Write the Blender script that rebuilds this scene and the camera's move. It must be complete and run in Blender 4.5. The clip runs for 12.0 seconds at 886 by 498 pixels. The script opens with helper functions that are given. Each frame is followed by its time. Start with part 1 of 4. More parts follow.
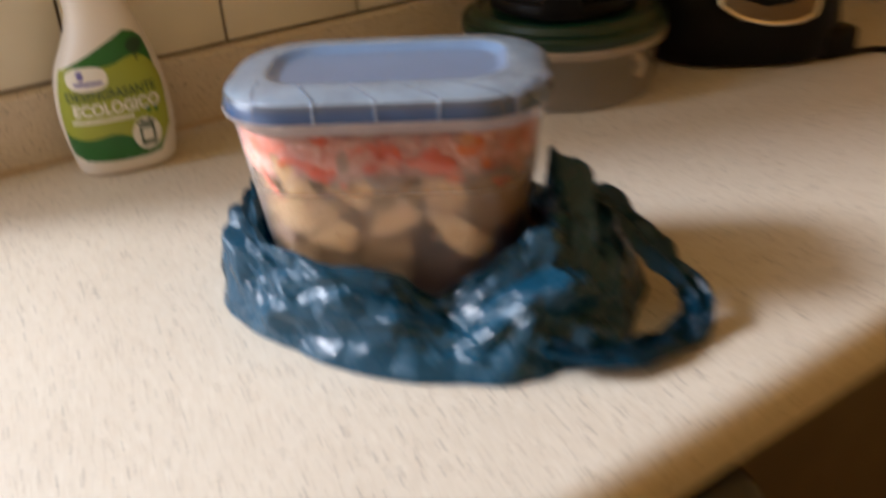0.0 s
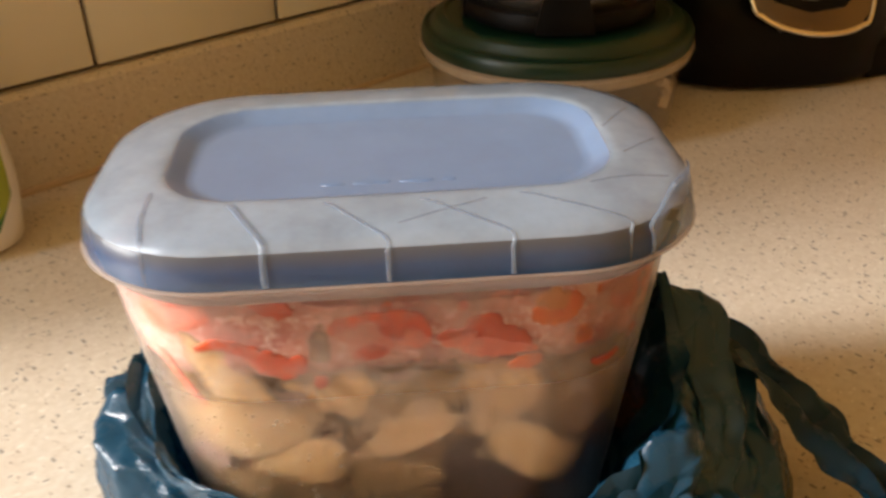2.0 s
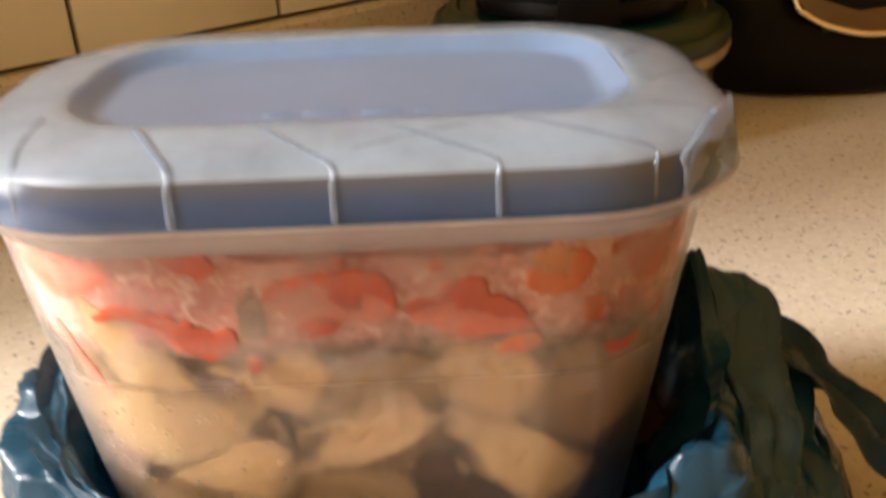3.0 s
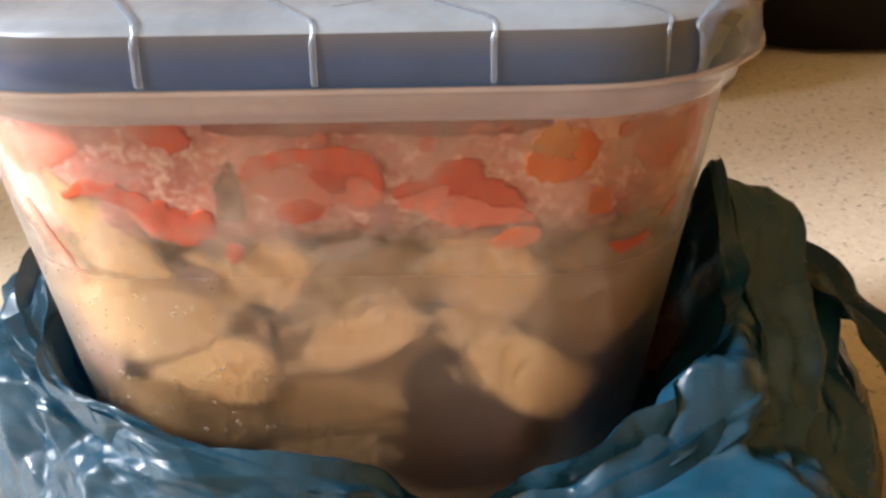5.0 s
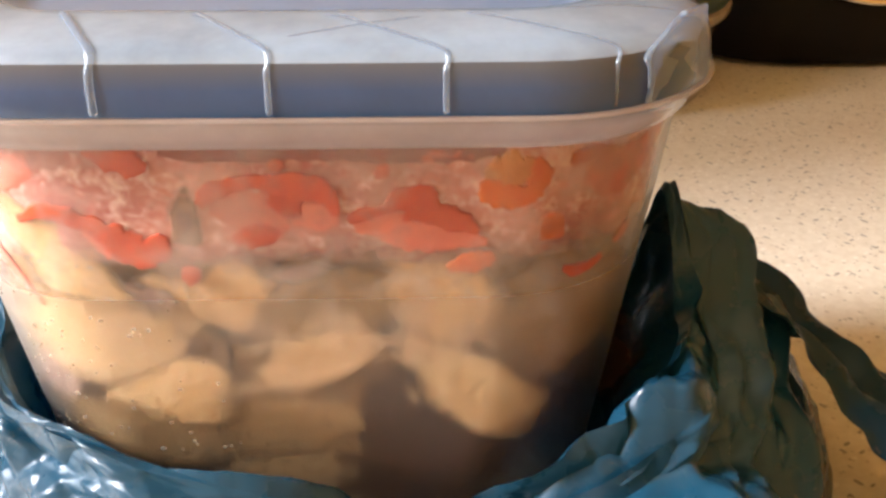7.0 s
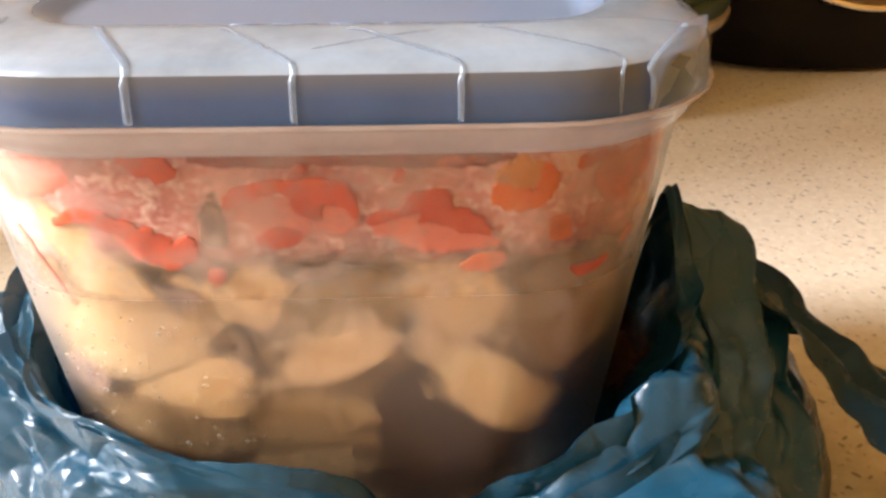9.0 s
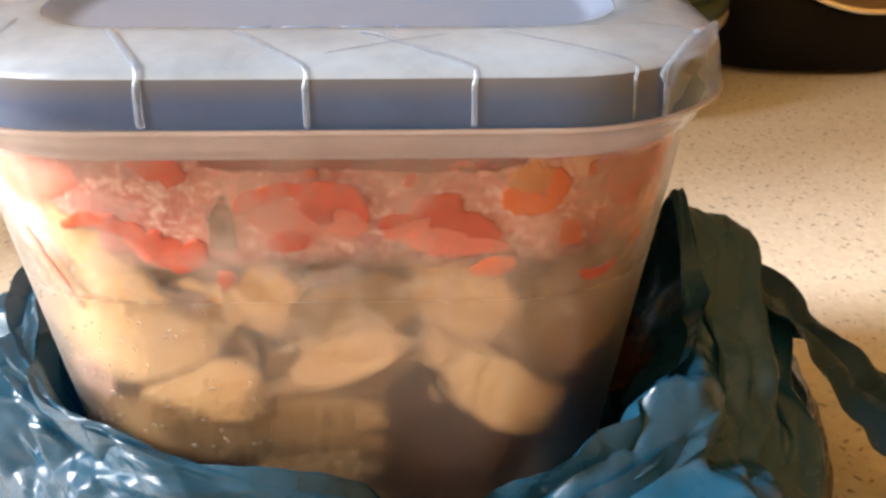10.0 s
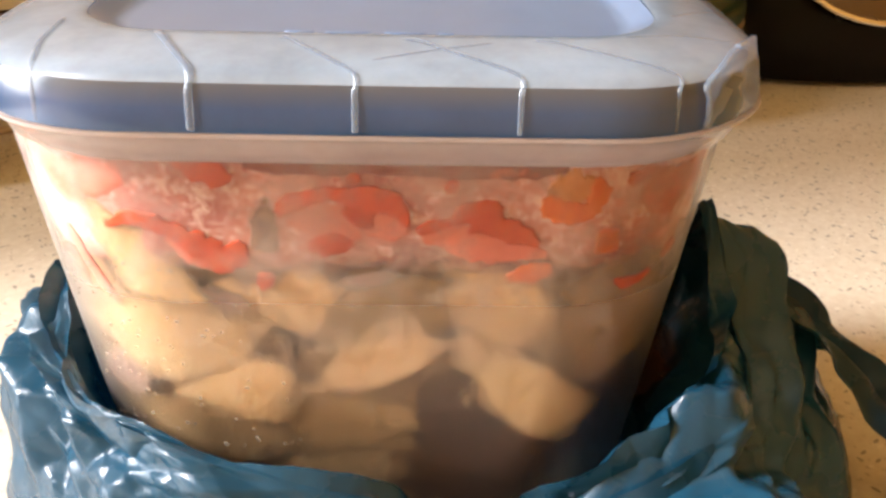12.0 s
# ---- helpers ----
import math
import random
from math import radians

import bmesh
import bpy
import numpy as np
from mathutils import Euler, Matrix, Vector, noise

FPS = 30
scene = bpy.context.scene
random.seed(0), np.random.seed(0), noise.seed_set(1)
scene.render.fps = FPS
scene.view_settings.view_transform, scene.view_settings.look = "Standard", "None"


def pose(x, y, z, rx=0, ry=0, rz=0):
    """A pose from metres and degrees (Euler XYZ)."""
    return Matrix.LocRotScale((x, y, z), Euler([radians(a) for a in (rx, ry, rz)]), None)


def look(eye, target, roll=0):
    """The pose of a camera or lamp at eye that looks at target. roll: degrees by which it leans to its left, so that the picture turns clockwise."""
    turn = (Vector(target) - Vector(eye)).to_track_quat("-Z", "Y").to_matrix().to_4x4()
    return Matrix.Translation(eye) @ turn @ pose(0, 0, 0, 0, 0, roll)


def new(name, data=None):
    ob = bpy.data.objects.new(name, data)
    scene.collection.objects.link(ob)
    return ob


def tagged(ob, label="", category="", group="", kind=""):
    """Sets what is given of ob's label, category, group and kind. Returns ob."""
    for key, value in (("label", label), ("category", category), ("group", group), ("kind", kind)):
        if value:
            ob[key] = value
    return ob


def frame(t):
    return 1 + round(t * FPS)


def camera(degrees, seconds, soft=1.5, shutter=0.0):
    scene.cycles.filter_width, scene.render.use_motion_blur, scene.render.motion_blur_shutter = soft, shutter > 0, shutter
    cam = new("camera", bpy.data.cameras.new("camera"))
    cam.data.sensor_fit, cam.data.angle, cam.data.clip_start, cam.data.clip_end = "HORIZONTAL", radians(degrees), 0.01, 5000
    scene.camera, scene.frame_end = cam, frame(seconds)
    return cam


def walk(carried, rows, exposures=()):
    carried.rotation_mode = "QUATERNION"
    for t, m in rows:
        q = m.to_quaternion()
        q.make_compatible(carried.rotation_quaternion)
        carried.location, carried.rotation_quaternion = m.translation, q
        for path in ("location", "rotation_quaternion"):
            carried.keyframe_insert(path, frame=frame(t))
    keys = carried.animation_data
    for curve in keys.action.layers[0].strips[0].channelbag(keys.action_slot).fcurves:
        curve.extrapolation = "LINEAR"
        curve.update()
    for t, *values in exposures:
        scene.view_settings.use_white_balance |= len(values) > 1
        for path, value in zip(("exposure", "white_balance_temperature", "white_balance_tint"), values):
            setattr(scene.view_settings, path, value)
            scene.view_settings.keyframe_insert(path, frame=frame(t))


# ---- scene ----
from mathutils.bvhtree import BVHTree

cam = camera(52.06, 12.0, 2.8, 0.5)
PATH = [
    (0.0, -0.3214, 0.1383, 1.2126, 60.61, 3.07, -35.00),
    (0.1, -0.2985, 0.1842, 1.2094, 60.87, 4.11, -34.06),
    (0.2, -0.2891, 0.2216, 1.2026, 60.81, 3.68, -34.11),
    (0.3, -0.2798, 0.2540, 1.1941, 60.21, 3.74, -34.28),
    (0.4, -0.2722, 0.2803, 1.1859, 59.29, 4.36, -34.41),
    (0.5, -0.2679, 0.3032, 1.1830, 58.75, 3.82, -34.50),
    (0.7, -0.2568, 0.3315, 1.1869, 59.91, 1.14, -36.16),
    (0.9, -0.2538, 0.3395, 1.1902, 60.41, 1.23, -38.91),
    (1.0, -0.2594, 0.3422, 1.1920, 60.72, 0.89, -40.08),
    (1.2, -0.2687, 0.3449, 1.1975, 61.73, 1.37, -40.53),
    (1.5, -0.2627, 0.3527, 1.1980, 61.96, 2.18, -40.73),
    (1.7, -0.2466, 0.3584, 1.1889, 61.55, 1.98, -41.12),
    (2.0, -0.2233, 0.3708, 1.1698, 59.41, 1.42, -41.77),
    (2.2, -0.2089, 0.3760, 1.1653, 59.15, 1.28, -41.93),
    (2.5, -0.1983, 0.3837, 1.1548, 59.33, 1.52, -41.83),
    (2.7, -0.1952, 0.3911, 1.1382, 60.69, 1.47, -40.24),
    (3.0, -0.1858, 0.3930, 1.1173, 62.44, 1.62, -39.71),
    (3.2, -0.1782, 0.3942, 1.0982, 61.73, 1.98, -39.17),
    (4.8, -0.1774, 0.3889, 1.0950, 61.74, 1.30, -37.16),
    (5.0, -0.1770, 0.3908, 1.0902, 61.37, 1.14, -37.21),
    (5.5, -0.1797, 0.3921, 1.0933, 61.81, 0.37, -37.03),
    (6.0, -0.1809, 0.3918, 1.0910, 62.02, -0.06, -36.62),
    (6.5, -0.1760, 0.3870, 1.0908, 62.04, -0.07, -37.35),
    (7.0, -0.1739, 0.3883, 1.0960, 61.46, 0.08, -38.62),
    (8.8, -0.1790, 0.3814, 1.1027, 61.10, 0.41, -39.02),
    (9.0, -0.1825, 0.3826, 1.0999, 61.84, 0.38, -38.74),
    (9.5, -0.1856, 0.3844, 1.1007, 61.75, 0.22, -38.86),
    (10.0, -0.1854, 0.3859, 1.1012, 61.71, -0.12, -39.07),
    (10.5, -0.1866, 0.3837, 1.1021, 61.84, -0.27, -39.02),
    (11.0, -0.1879, 0.3842, 1.1016, 61.75, -0.48, -38.95),
    (11.5, -0.1896, 0.3868, 1.1025, 61.87, -0.76, -38.75),
    (12.0, -0.1938, 0.3906, 1.1034, 61.73, -1.25, -38.57),
]
EXPO = [(0.0, 0.0, 5300, 10), (0.5, -0.12, 5350, 10), (1.5, 0.17, 5850, 10), (2.5, 0.40, 6200, 10), (3.2, 0.58, 6150, 10), (5.5, 0.66, 5750, 10), (7.0, 0.95, 5750, 10), (9.0, 0.98, 5850, 10), (12.0, 0.97, 5900, 10)]
walk(cam, [(t, pose(x, y, z, rx, ry, rz)) for t, x, y, z, rx, ry, rz in PATH], EXPO)

# ---- light ----
SUN_E, SUN_AZ = radians(34), (0.875, -0.484)
world = bpy.data.worlds.new("sky")
scene.world = world
world.use_nodes = True
wn = world.node_tree.nodes
sky = wn.new("ShaderNodeTexSky")
sky.sky_type, sky.sun_disc = "NISHITA", False
sky.sun_elevation, sky.sun_rotation = SUN_E, math.atan2(-SUN_AZ[0], -SUN_AZ[1])
world.node_tree.links.new(sky.outputs[0], wn["Background"].inputs[0])
wn["Background"].inputs[1].default_value = 0.12

sun = new("sun", bpy.data.lights.new("sun", "SUN"))
sun.data.energy, sun.data.angle, sun.data.color = 3.2, radians(10.5), (1.0, 0.94, 0.86)
sun.matrix_world = look((0, 0, 3), (SUN_AZ[0] * math.cos(SUN_E), SUN_AZ[1] * math.cos(SUN_E), 3 - math.sin(SUN_E)))

win_lamp = new("window_light", bpy.data.lights.new("window_light", "AREA"))
win_lamp.data.shape, win_lamp.data.size, win_lamp.data.size_y = "RECTANGLE", 1.15, 1.15
win_lamp.data.energy, win_lamp.data.color = 30.0, (1.0, 0.97, 0.93)
win_lamp.matrix_world = look((-1.11, 1.05, 1.60), (-1.11, 0.0, 1.50))

# ---- helpers of the scene ----
Z0 = 0.89  # counter top


def nodes_of(name):
    m = bpy.data.materials.new(name)
    m.use_nodes = True
    t = m.node_tree
    return m, t, t.nodes["Principled BSDF"]


def ramp(t, src, stops):
    r = t.nodes.new("ShaderNodeValToRGB")
    e = r.color_ramp.elements
    while len(e) < len(stops):
        e.new(0.5)
    for k, (p, c) in zip(e, stops):
        k.position, k.color = p, (*c, 1) if len(c) == 3 else c
    t.links.new(src, r.inputs[0])
    return r.outputs[0]


def noise_tex(t, scale, detail=4.0, rough=0.55, coords="Object", stretch=None):
    co = t.nodes.new("ShaderNodeTexCoord")
    n = t.nodes.new("ShaderNodeTexNoise")
    n.inputs["Scale"].default_value, n.inputs["Detail"].default_value, n.inputs["Roughness"].default_value = scale, detail, rough
    out = co.outputs[coords]
    if stretch:
        mp = t.nodes.new("ShaderNodeMapping")
        mp.inputs["Scale"].default_value = stretch
        t.links.new(out, mp.inputs[0])
        out = mp.outputs[0]
    t.links.new(out, n.inputs["Vector"])
    return n.outputs["Fac"]


def mix_col(t, fac, a, b, mode="MIX"):
    m = t.nodes.new("ShaderNodeMix")
    m.data_type, m.blend_type = "RGBA", mode
    for sock, val in ((m.inputs[0], fac), (m.inputs[6], a), (m.inputs[7], b)):
        if isinstance(val, (int, float)):
            sock.default_value = val
        elif isinstance(val, tuple):
            sock.default_value = (*val, 1)
        else:
            t.links.new(val, sock)
    return m.outputs[2]


def bump(t, bs, height, strength, dist):
    b = t.nodes.new("ShaderNodeBump")
    b.inputs["Strength"].default_value, b.inputs["Distance"].default_value = strength, dist
    t.links.new(height, b.inputs["Height"])
    t.links.new(b.outputs[0], bs.inputs["Normal"])


def plain(name, col, rough=0.5, metal=0.0, var=0.12, scale=40.0, bmp=0.1, coat=0.0, spec=0.5):
    """A surface with a fine and a broad variation of its colour, gloss and relief."""
    m, t, bs = nodes_of(name)
    fine, broad = noise_tex(t, scale), noise_tex(t, scale * 0.13, 3.0)
    lo, hi = tuple(c * (1 - var) for c in col), tuple(min(1, c * (1 + var)) for c in col)
    c1 = ramp(t, fine, [(0.3, lo), (0.7, hi)])
    c2 = ramp(t, broad, [(0.3, lo), (0.7, hi)])
    t.links.new(mix_col(t, 0.5, c1, c2), bs.inputs["Base Color"])
    rr = ramp(t, broad, [(0.3, (rough * 0.8,) * 3), (0.7, (min(1, rough * 1.2),) * 3)])
    t.links.new(rr, bs.inputs["Roughness"])
    bs.inputs["Metallic"].default_value = metal
    bs.inputs["Coat Weight"].default_value = coat
    bs.inputs["Specular IOR Level"].default_value = spec
    if bmp:
        bump(t, bs, fine, bmp, 0.0006)
    return m


def flecks(t, scale, size, stretch, seed):
    """A mask of scattered short dark flecks."""
    co = t.nodes.new("ShaderNodeTexCoord")
    mp = t.nodes.new("ShaderNodeMapping")
    mp.inputs["Scale"].default_value, mp.inputs["Location"].default_value = stretch, (seed, seed * 1.7, 0)
    mp.inputs["Rotation"].default_value = (0, 0, seed)
    t.links.new(co.outputs["Object"], mp.inputs[0])
    v = t.nodes.new("ShaderNodeTexVoronoi")
    v.inputs["Scale"].default_value = scale
    t.links.new(mp.outputs[0], v.inputs["Vector"])
    sep = t.nodes.new("ShaderNodeSeparateColor")
    t.links.new(v.outputs["Color"], sep.inputs[0])
    lim = t.nodes.new("ShaderNodeMath")
    lim.operation = "MULTIPLY_ADD"
    lim.inputs[1].default_value, lim.inputs[2].default_value = size / 0.16, -size * 0.84 / 0.16
    t.links.new(sep.outputs[0], lim.inputs[0])
    lt = t.nodes.new("ShaderNodeMath")
    lt.operation = "LESS_THAN"
    t.links.new(v.outputs["Distance"], lt.inputs[0])
    t.links.new(lim.outputs[0], lt.inputs[1])
    return lt.outputs[0]


def worktop_material():
    m, t, bs = nodes_of("speckled_laminate")
    broad, fine = noise_tex(t, 6.0, 3.0), noise_tex(t, 260.0, 3.0)
    c = mix_col(t, 0.5, ramp(t, broad, [(0.3, (0.61, 0.525, 0.415)), (0.7, (0.68, 0.60, 0.485))]), ramp(t, fine, [(0.35, (0.57, 0.48, 0.37)), (0.65, (0.71, 0.635, 0.525))]))
    for scale, size, st, seed, col, amt in ((400, 0.40, (1, 0.42, 1), 0.4, (0.07, 0.055, 0.05), 0.62), (430, 0.36, (0.40, 1, 1), 2.1, (0.10, 0.075, 0.06), 0.66), (350, 0.30, (0.8, 0.5, 1), 4.4, (0.16, 0.11, 0.08), 0.62),
                                            (620, 0.5, (1, 0.6, 1), 1.3, (0.30, 0.21, 0.14), 0.6), (430, 0.45, (0.6, 1, 1), 3.3, (0.82, 0.76, 0.66), 0.5)):
        f = flecks(t, scale, size, st, seed)
        k = t.nodes.new("ShaderNodeMath")
        k.operation = "MULTIPLY"
        k.inputs[1].default_value = amt
        t.links.new(f, k.inputs[0])
        c = mix_col(t, k.outputs[0], c, col)
    t.links.new(c, bs.inputs["Base Color"])
    t.links.new(ramp(t, noise_tex(t, 25.0), [(0.3, (0.36,) * 3), (0.7, (0.50,) * 3)]), bs.inputs["Roughness"])
    bump(t, bs, fine, 0.12, 0.0004)
    return m


def span(t, src, lo, hi, a=0.0, b=1.0):
    """A value that runs from a to b while the source runs from lo to hi."""
    m = t.nodes.new("ShaderNodeMapRange")
    for k, val in enumerate((lo, hi, a, b)):
        m.inputs[k + 1].default_value = val
    t.links.new(src, m.inputs[0])
    return m.outputs[0]


def hazy(name, col, clear, rough, var=0.10, frost=0.0, trans=0.5, fog=38.0, blur=None, top_sheen=None):
    """Translucent plastic: part of the light goes straight through, the rest is scattered to both sides; a glossy skin on top."""
    m, t, bs = nodes_of(name)
    out = t.nodes["Material Output"]
    n = noise_tex(t, 55.0, 5.0, 0.65)
    lo, hi = tuple(c * (1 - var) for c in col), tuple(min(1, c * (1 + var)) for c in col)
    cc = ramp(t, n, [(0.3, lo), (0.7, hi)])
    # Blends the colour to paler taupe upwards, imitating reflected room light.
    if top_sheen:
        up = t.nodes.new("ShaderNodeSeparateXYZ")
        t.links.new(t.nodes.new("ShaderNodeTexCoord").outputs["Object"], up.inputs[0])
        cc = mix_col(t, span(t, up.outputs[2], 0.1458, 0.1512), cc, top_sheen)
    t.links.new(cc, bs.inputs["Base Color"])
    bs.inputs["Roughness"].default_value = rough
    tl = t.nodes.new("ShaderNodeBsdfTranslucent")
    t.links.new(cc, tl.inputs[0])
    mx = t.nodes.new("ShaderNodeMixShader")
    mx.inputs[0].default_value = trans
    t.links.new(bs.outputs[0], mx.inputs[1])
    t.links.new(tl.outputs[0], mx.inputs[2])
    tr = t.nodes.new("ShaderNodeBsdfTransparent" if blur is None else "ShaderNodeBsdfRefraction")
    if blur is not None:
        tr.inputs["Roughness"].default_value, tr.inputs["IOR"].default_value = blur, 1.45
    m2 = t.nodes.new("ShaderNodeMixShader")
    veil = ramp(t, noise_tex(t, fog, 7.0, 0.68), [(0.40, (clear - frost,) * 3), (0.55, (clear + min(0.05, frost * 0.5),) * 3)])
    if blur is not None:
        sep = t.nodes.new("ShaderNodeSeparateXYZ")
        t.links.new(t.nodes.new("ShaderNodeTexCoord").outputs["Object"], sep.inputs[0])
        t.links.new(span(t, sep.outputs[2], 0.086, 0.108, blur, blur * 0.3), tr.inputs["Roughness"])
        veil = mix_col(t, span(t, sep.outputs[2], 0.058, 0.100), (0.985, 0.985, 0.985), veil)
    t.links.new(veil, m2.inputs[0])
    t.links.new(mx.outputs[0], m2.inputs[1])
    t.links.new(tr.outputs[0], m2.inputs[2])
    gl = t.nodes.new("ShaderNodeBsdfGlossy")
    gl.inputs["Roughness"].default_value = rough
    fr = t.nodes.new("ShaderNodeLayerWeight")
    fr.inputs[0].default_value = 0.5
    gm = ramp(t, fr.outputs["Facing"], [(0.0, (0.035,) * 3), (0.55, (0.05,) * 3), (1.0, (0.55,) * 3)])
    m3 = t.nodes.new("ShaderNodeMixShader")
    t.links.new(gm, m3.inputs[0])
    t.links.new(m2.outputs[0], m3.inputs[1])
    t.links.new(gl.outputs[0], m3.inputs[2])
    t.links.new(m3.outputs[0], out.inputs[0])
    return m


def bag_material():
    m, t, bs = nodes_of("blue_bag_plastic")
    out = t.nodes["Material Output"]
    c = ramp(t, noise_tex(t, 30.0, 4.0), [(0.3, (0.008, 0.048, 0.090)), (0.7, (0.016, 0.074, 0.132))])
    t.links.new(c, bs.inputs["Base Color"])
    t.links.new(ramp(t, noise_tex(t, 60.0), [(0.3, (0.20,) * 3), (0.7, (0.34,) * 3)]), bs.inputs["Roughness"])
    bs.inputs["Specular IOR Level"].default_value = 0.6
    bump(t, bs, noise_tex(t, 130.0, 5.0, 0.6), 0.10, 0.002)
    tl = t.nodes.new("ShaderNodeBsdfTranslucent")
    tl.inputs[0].default_value = (0.015, 0.12, 0.22, 1)
    mx = t.nodes.new("ShaderNodeMixShader")
    mx.inputs[0].default_value = 0.22
    t.links.new(bs.outputs[0], mx.inputs[1])
    t.links.new(tl.outputs[0], mx.inputs[2])
    t.links.new(mx.outputs[0], out.inputs[0])
    return m


def food_material(name, stops, scale=45.0, rough=0.32, rim_col=(0.50, 0.325, 0.18), much=0.0):
    m, t, bs = nodes_of(name)
    big, small = noise_tex(t, scale, 4.0, 0.6), noise_tex(t, scale * 5, 4.0, 0.6)
    c = mix_col(t, 0.35, ramp(t, big, stops), ramp(t, small, stops))
    # Towards its edge a piece takes its rim colour and fades, imitating murky haze.
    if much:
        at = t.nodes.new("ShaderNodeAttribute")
        at.attribute_name = "rim_haze"
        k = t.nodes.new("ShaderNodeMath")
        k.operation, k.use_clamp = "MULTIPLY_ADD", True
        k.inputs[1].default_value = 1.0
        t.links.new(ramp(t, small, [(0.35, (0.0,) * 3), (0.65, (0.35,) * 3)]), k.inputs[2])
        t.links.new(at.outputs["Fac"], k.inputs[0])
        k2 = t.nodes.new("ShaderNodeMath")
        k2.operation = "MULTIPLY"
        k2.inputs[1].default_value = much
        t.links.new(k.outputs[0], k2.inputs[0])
        c = mix_col(t, k2.outputs[0], c, rim_col)
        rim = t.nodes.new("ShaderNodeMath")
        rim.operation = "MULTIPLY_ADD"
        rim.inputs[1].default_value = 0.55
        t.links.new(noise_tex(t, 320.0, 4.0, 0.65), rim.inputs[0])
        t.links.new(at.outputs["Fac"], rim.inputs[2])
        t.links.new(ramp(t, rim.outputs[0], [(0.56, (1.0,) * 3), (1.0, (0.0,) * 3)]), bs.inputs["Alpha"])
    inf = t.nodes.new("ShaderNodeObjectInfo")
    hv = t.nodes.new("ShaderNodeHueSaturation")
    mr = t.nodes.new("ShaderNodeMapRange")
    mr.inputs[3].default_value, mr.inputs[4].default_value = 0.85, 1.12
    t.links.new(inf.outputs["Random"], mr.inputs[0])
    t.links.new(mr.outputs[0], hv.inputs["Value"])
    t.links.new(c, hv.inputs["Color"])
    t.links.new(hv.outputs[0], bs.inputs["Base Color"])
    bs.inputs["Roughness"].default_value = rough
    bs.inputs["Specular IOR Level"].default_value = 0.12
    bs.inputs["Subsurface Weight"].default_value = 0.15
    bs.inputs["Subsurface Radius"].default_value = (0.004, 0.002, 0.001)
    bump(t, bs, small, 0.3, 0.001)
    return m


def sauce_material():
    """Pink sauce with a lace of pale fat, thinning out raggedly towards its lower edge."""
    m, t, bs = nodes_of("pink_sauce")
    broad, lace, fine = noise_tex(t, 42.0, 3.0, 0.5), noise_tex(t, 150.0, 6.0, 0.72), noise_tex(t, 600.0, 4.0, 0.6)
    c = ramp(t, broad, [(0.34, (0.46, 0.135, 0.10)), (0.52, (0.60, 0.235, 0.175)), (0.66, (0.72, 0.37, 0.28))])
    pale = ramp(t, lace, [(0.50, (0.0,) * 3), (0.62, (0.75,) * 3)])
    c = mix_col(t, pale, c, (0.80, 0.52, 0.42))
    c = mix_col(t, ramp(t, fine, [(0.45, (0.0,) * 3), (0.75, (0.4,) * 3)]), c, (0.84, 0.60, 0.50))
    t.links.new(c, bs.inputs["Base Color"])
    bs.inputs["Roughness"].default_value, bs.inputs["Specular IOR Level"].default_value = 0.4, 0.12
    bs.inputs["Subsurface Weight"].default_value = 0.15
    bs.inputs["Subsurface Radius"].default_value = (0.004, 0.002, 0.001)
    bump(t, bs, lace, 0.4, 0.001)
    up = t.nodes.new("ShaderNodeSeparateXYZ")
    t.links.new(t.nodes.new("ShaderNodeTexCoord").outputs["Object"], up.inputs[0])
    add = t.nodes.new("ShaderNodeMath")
    add.operation = "MULTIPLY_ADD"
    add.inputs[1].default_value = 0.020
    t.links.new(mix_col(t, 0.35, broad, lace), add.inputs[0])
    t.links.new(up.outputs[2], add.inputs[2])
    t.links.new(span(t, add.outputs[0], 0.1090, 0.1185), bs.inputs["Alpha"])
    return m


WORKTOP = worktop_material()
TILE = plain("cream_glazed_tile", (0.80, 0.745, 0.605), 0.16, var=0.05, scale=18.0, bmp=0.05)
GROUT = plain("brown_grout", (0.10, 0.055, 0.03), 0.9, var=0.25, scale=220.0, bmp=0.4)
# Tints of the unseen walls and ceiling, set to bounce warm fill light.
WALLPAINT = plain("warm_bounce_wall_paint", (0.70, 0.43, 0.115), 0.85, var=0.05, scale=60.0)
CEILPAINT = plain("ceiling_paint", (0.72, 0.57, 0.28), 0.9, var=0.04, scale=60.0)
FLOORMAT = plain("brown_floor_tile", (0.07, 0.05, 0.028), 0.5, var=0.2, scale=14.0)
WOOD = plain("brown_cabinet_wood", (0.07, 0.045, 0.022), 0.5, var=0.25, scale=30.0)
BLACKGLASS = plain("black_oven_enamel", (0.012, 0.011, 0.011), 0.22, var=0.2, scale=60.0, bmp=0.02)
WHITEFRAME = plain("white_window_paint", (0.78, 0.77, 0.74), 0.45, var=0.04, scale=50.0)
BOTTLEWHITE = plain("white_bottle_plastic", (0.80, 0.76, 0.72), 0.30, var=0.03, scale=35.0, bmp=0.03)
LABEL_LIME = plain("lime_label_print", (0.33, 0.38, 0.025), 0.38, var=0.06, scale=60.0, bmp=0.02)
LABEL_GREEN = plain("green_label_print", (0.022, 0.14, 0.022), 0.38, var=0.12, scale=70.0, bmp=0.02)
LABEL_DARK = plain("dark_green_print", (0.012, 0.055, 0.022), 0.4, var=0.1, scale=70.0, bmp=0)
LABEL_WHITE = plain("white_label_print", (0.80, 0.78, 0.72), 0.4, var=0.03, scale=70.0, bmp=0)
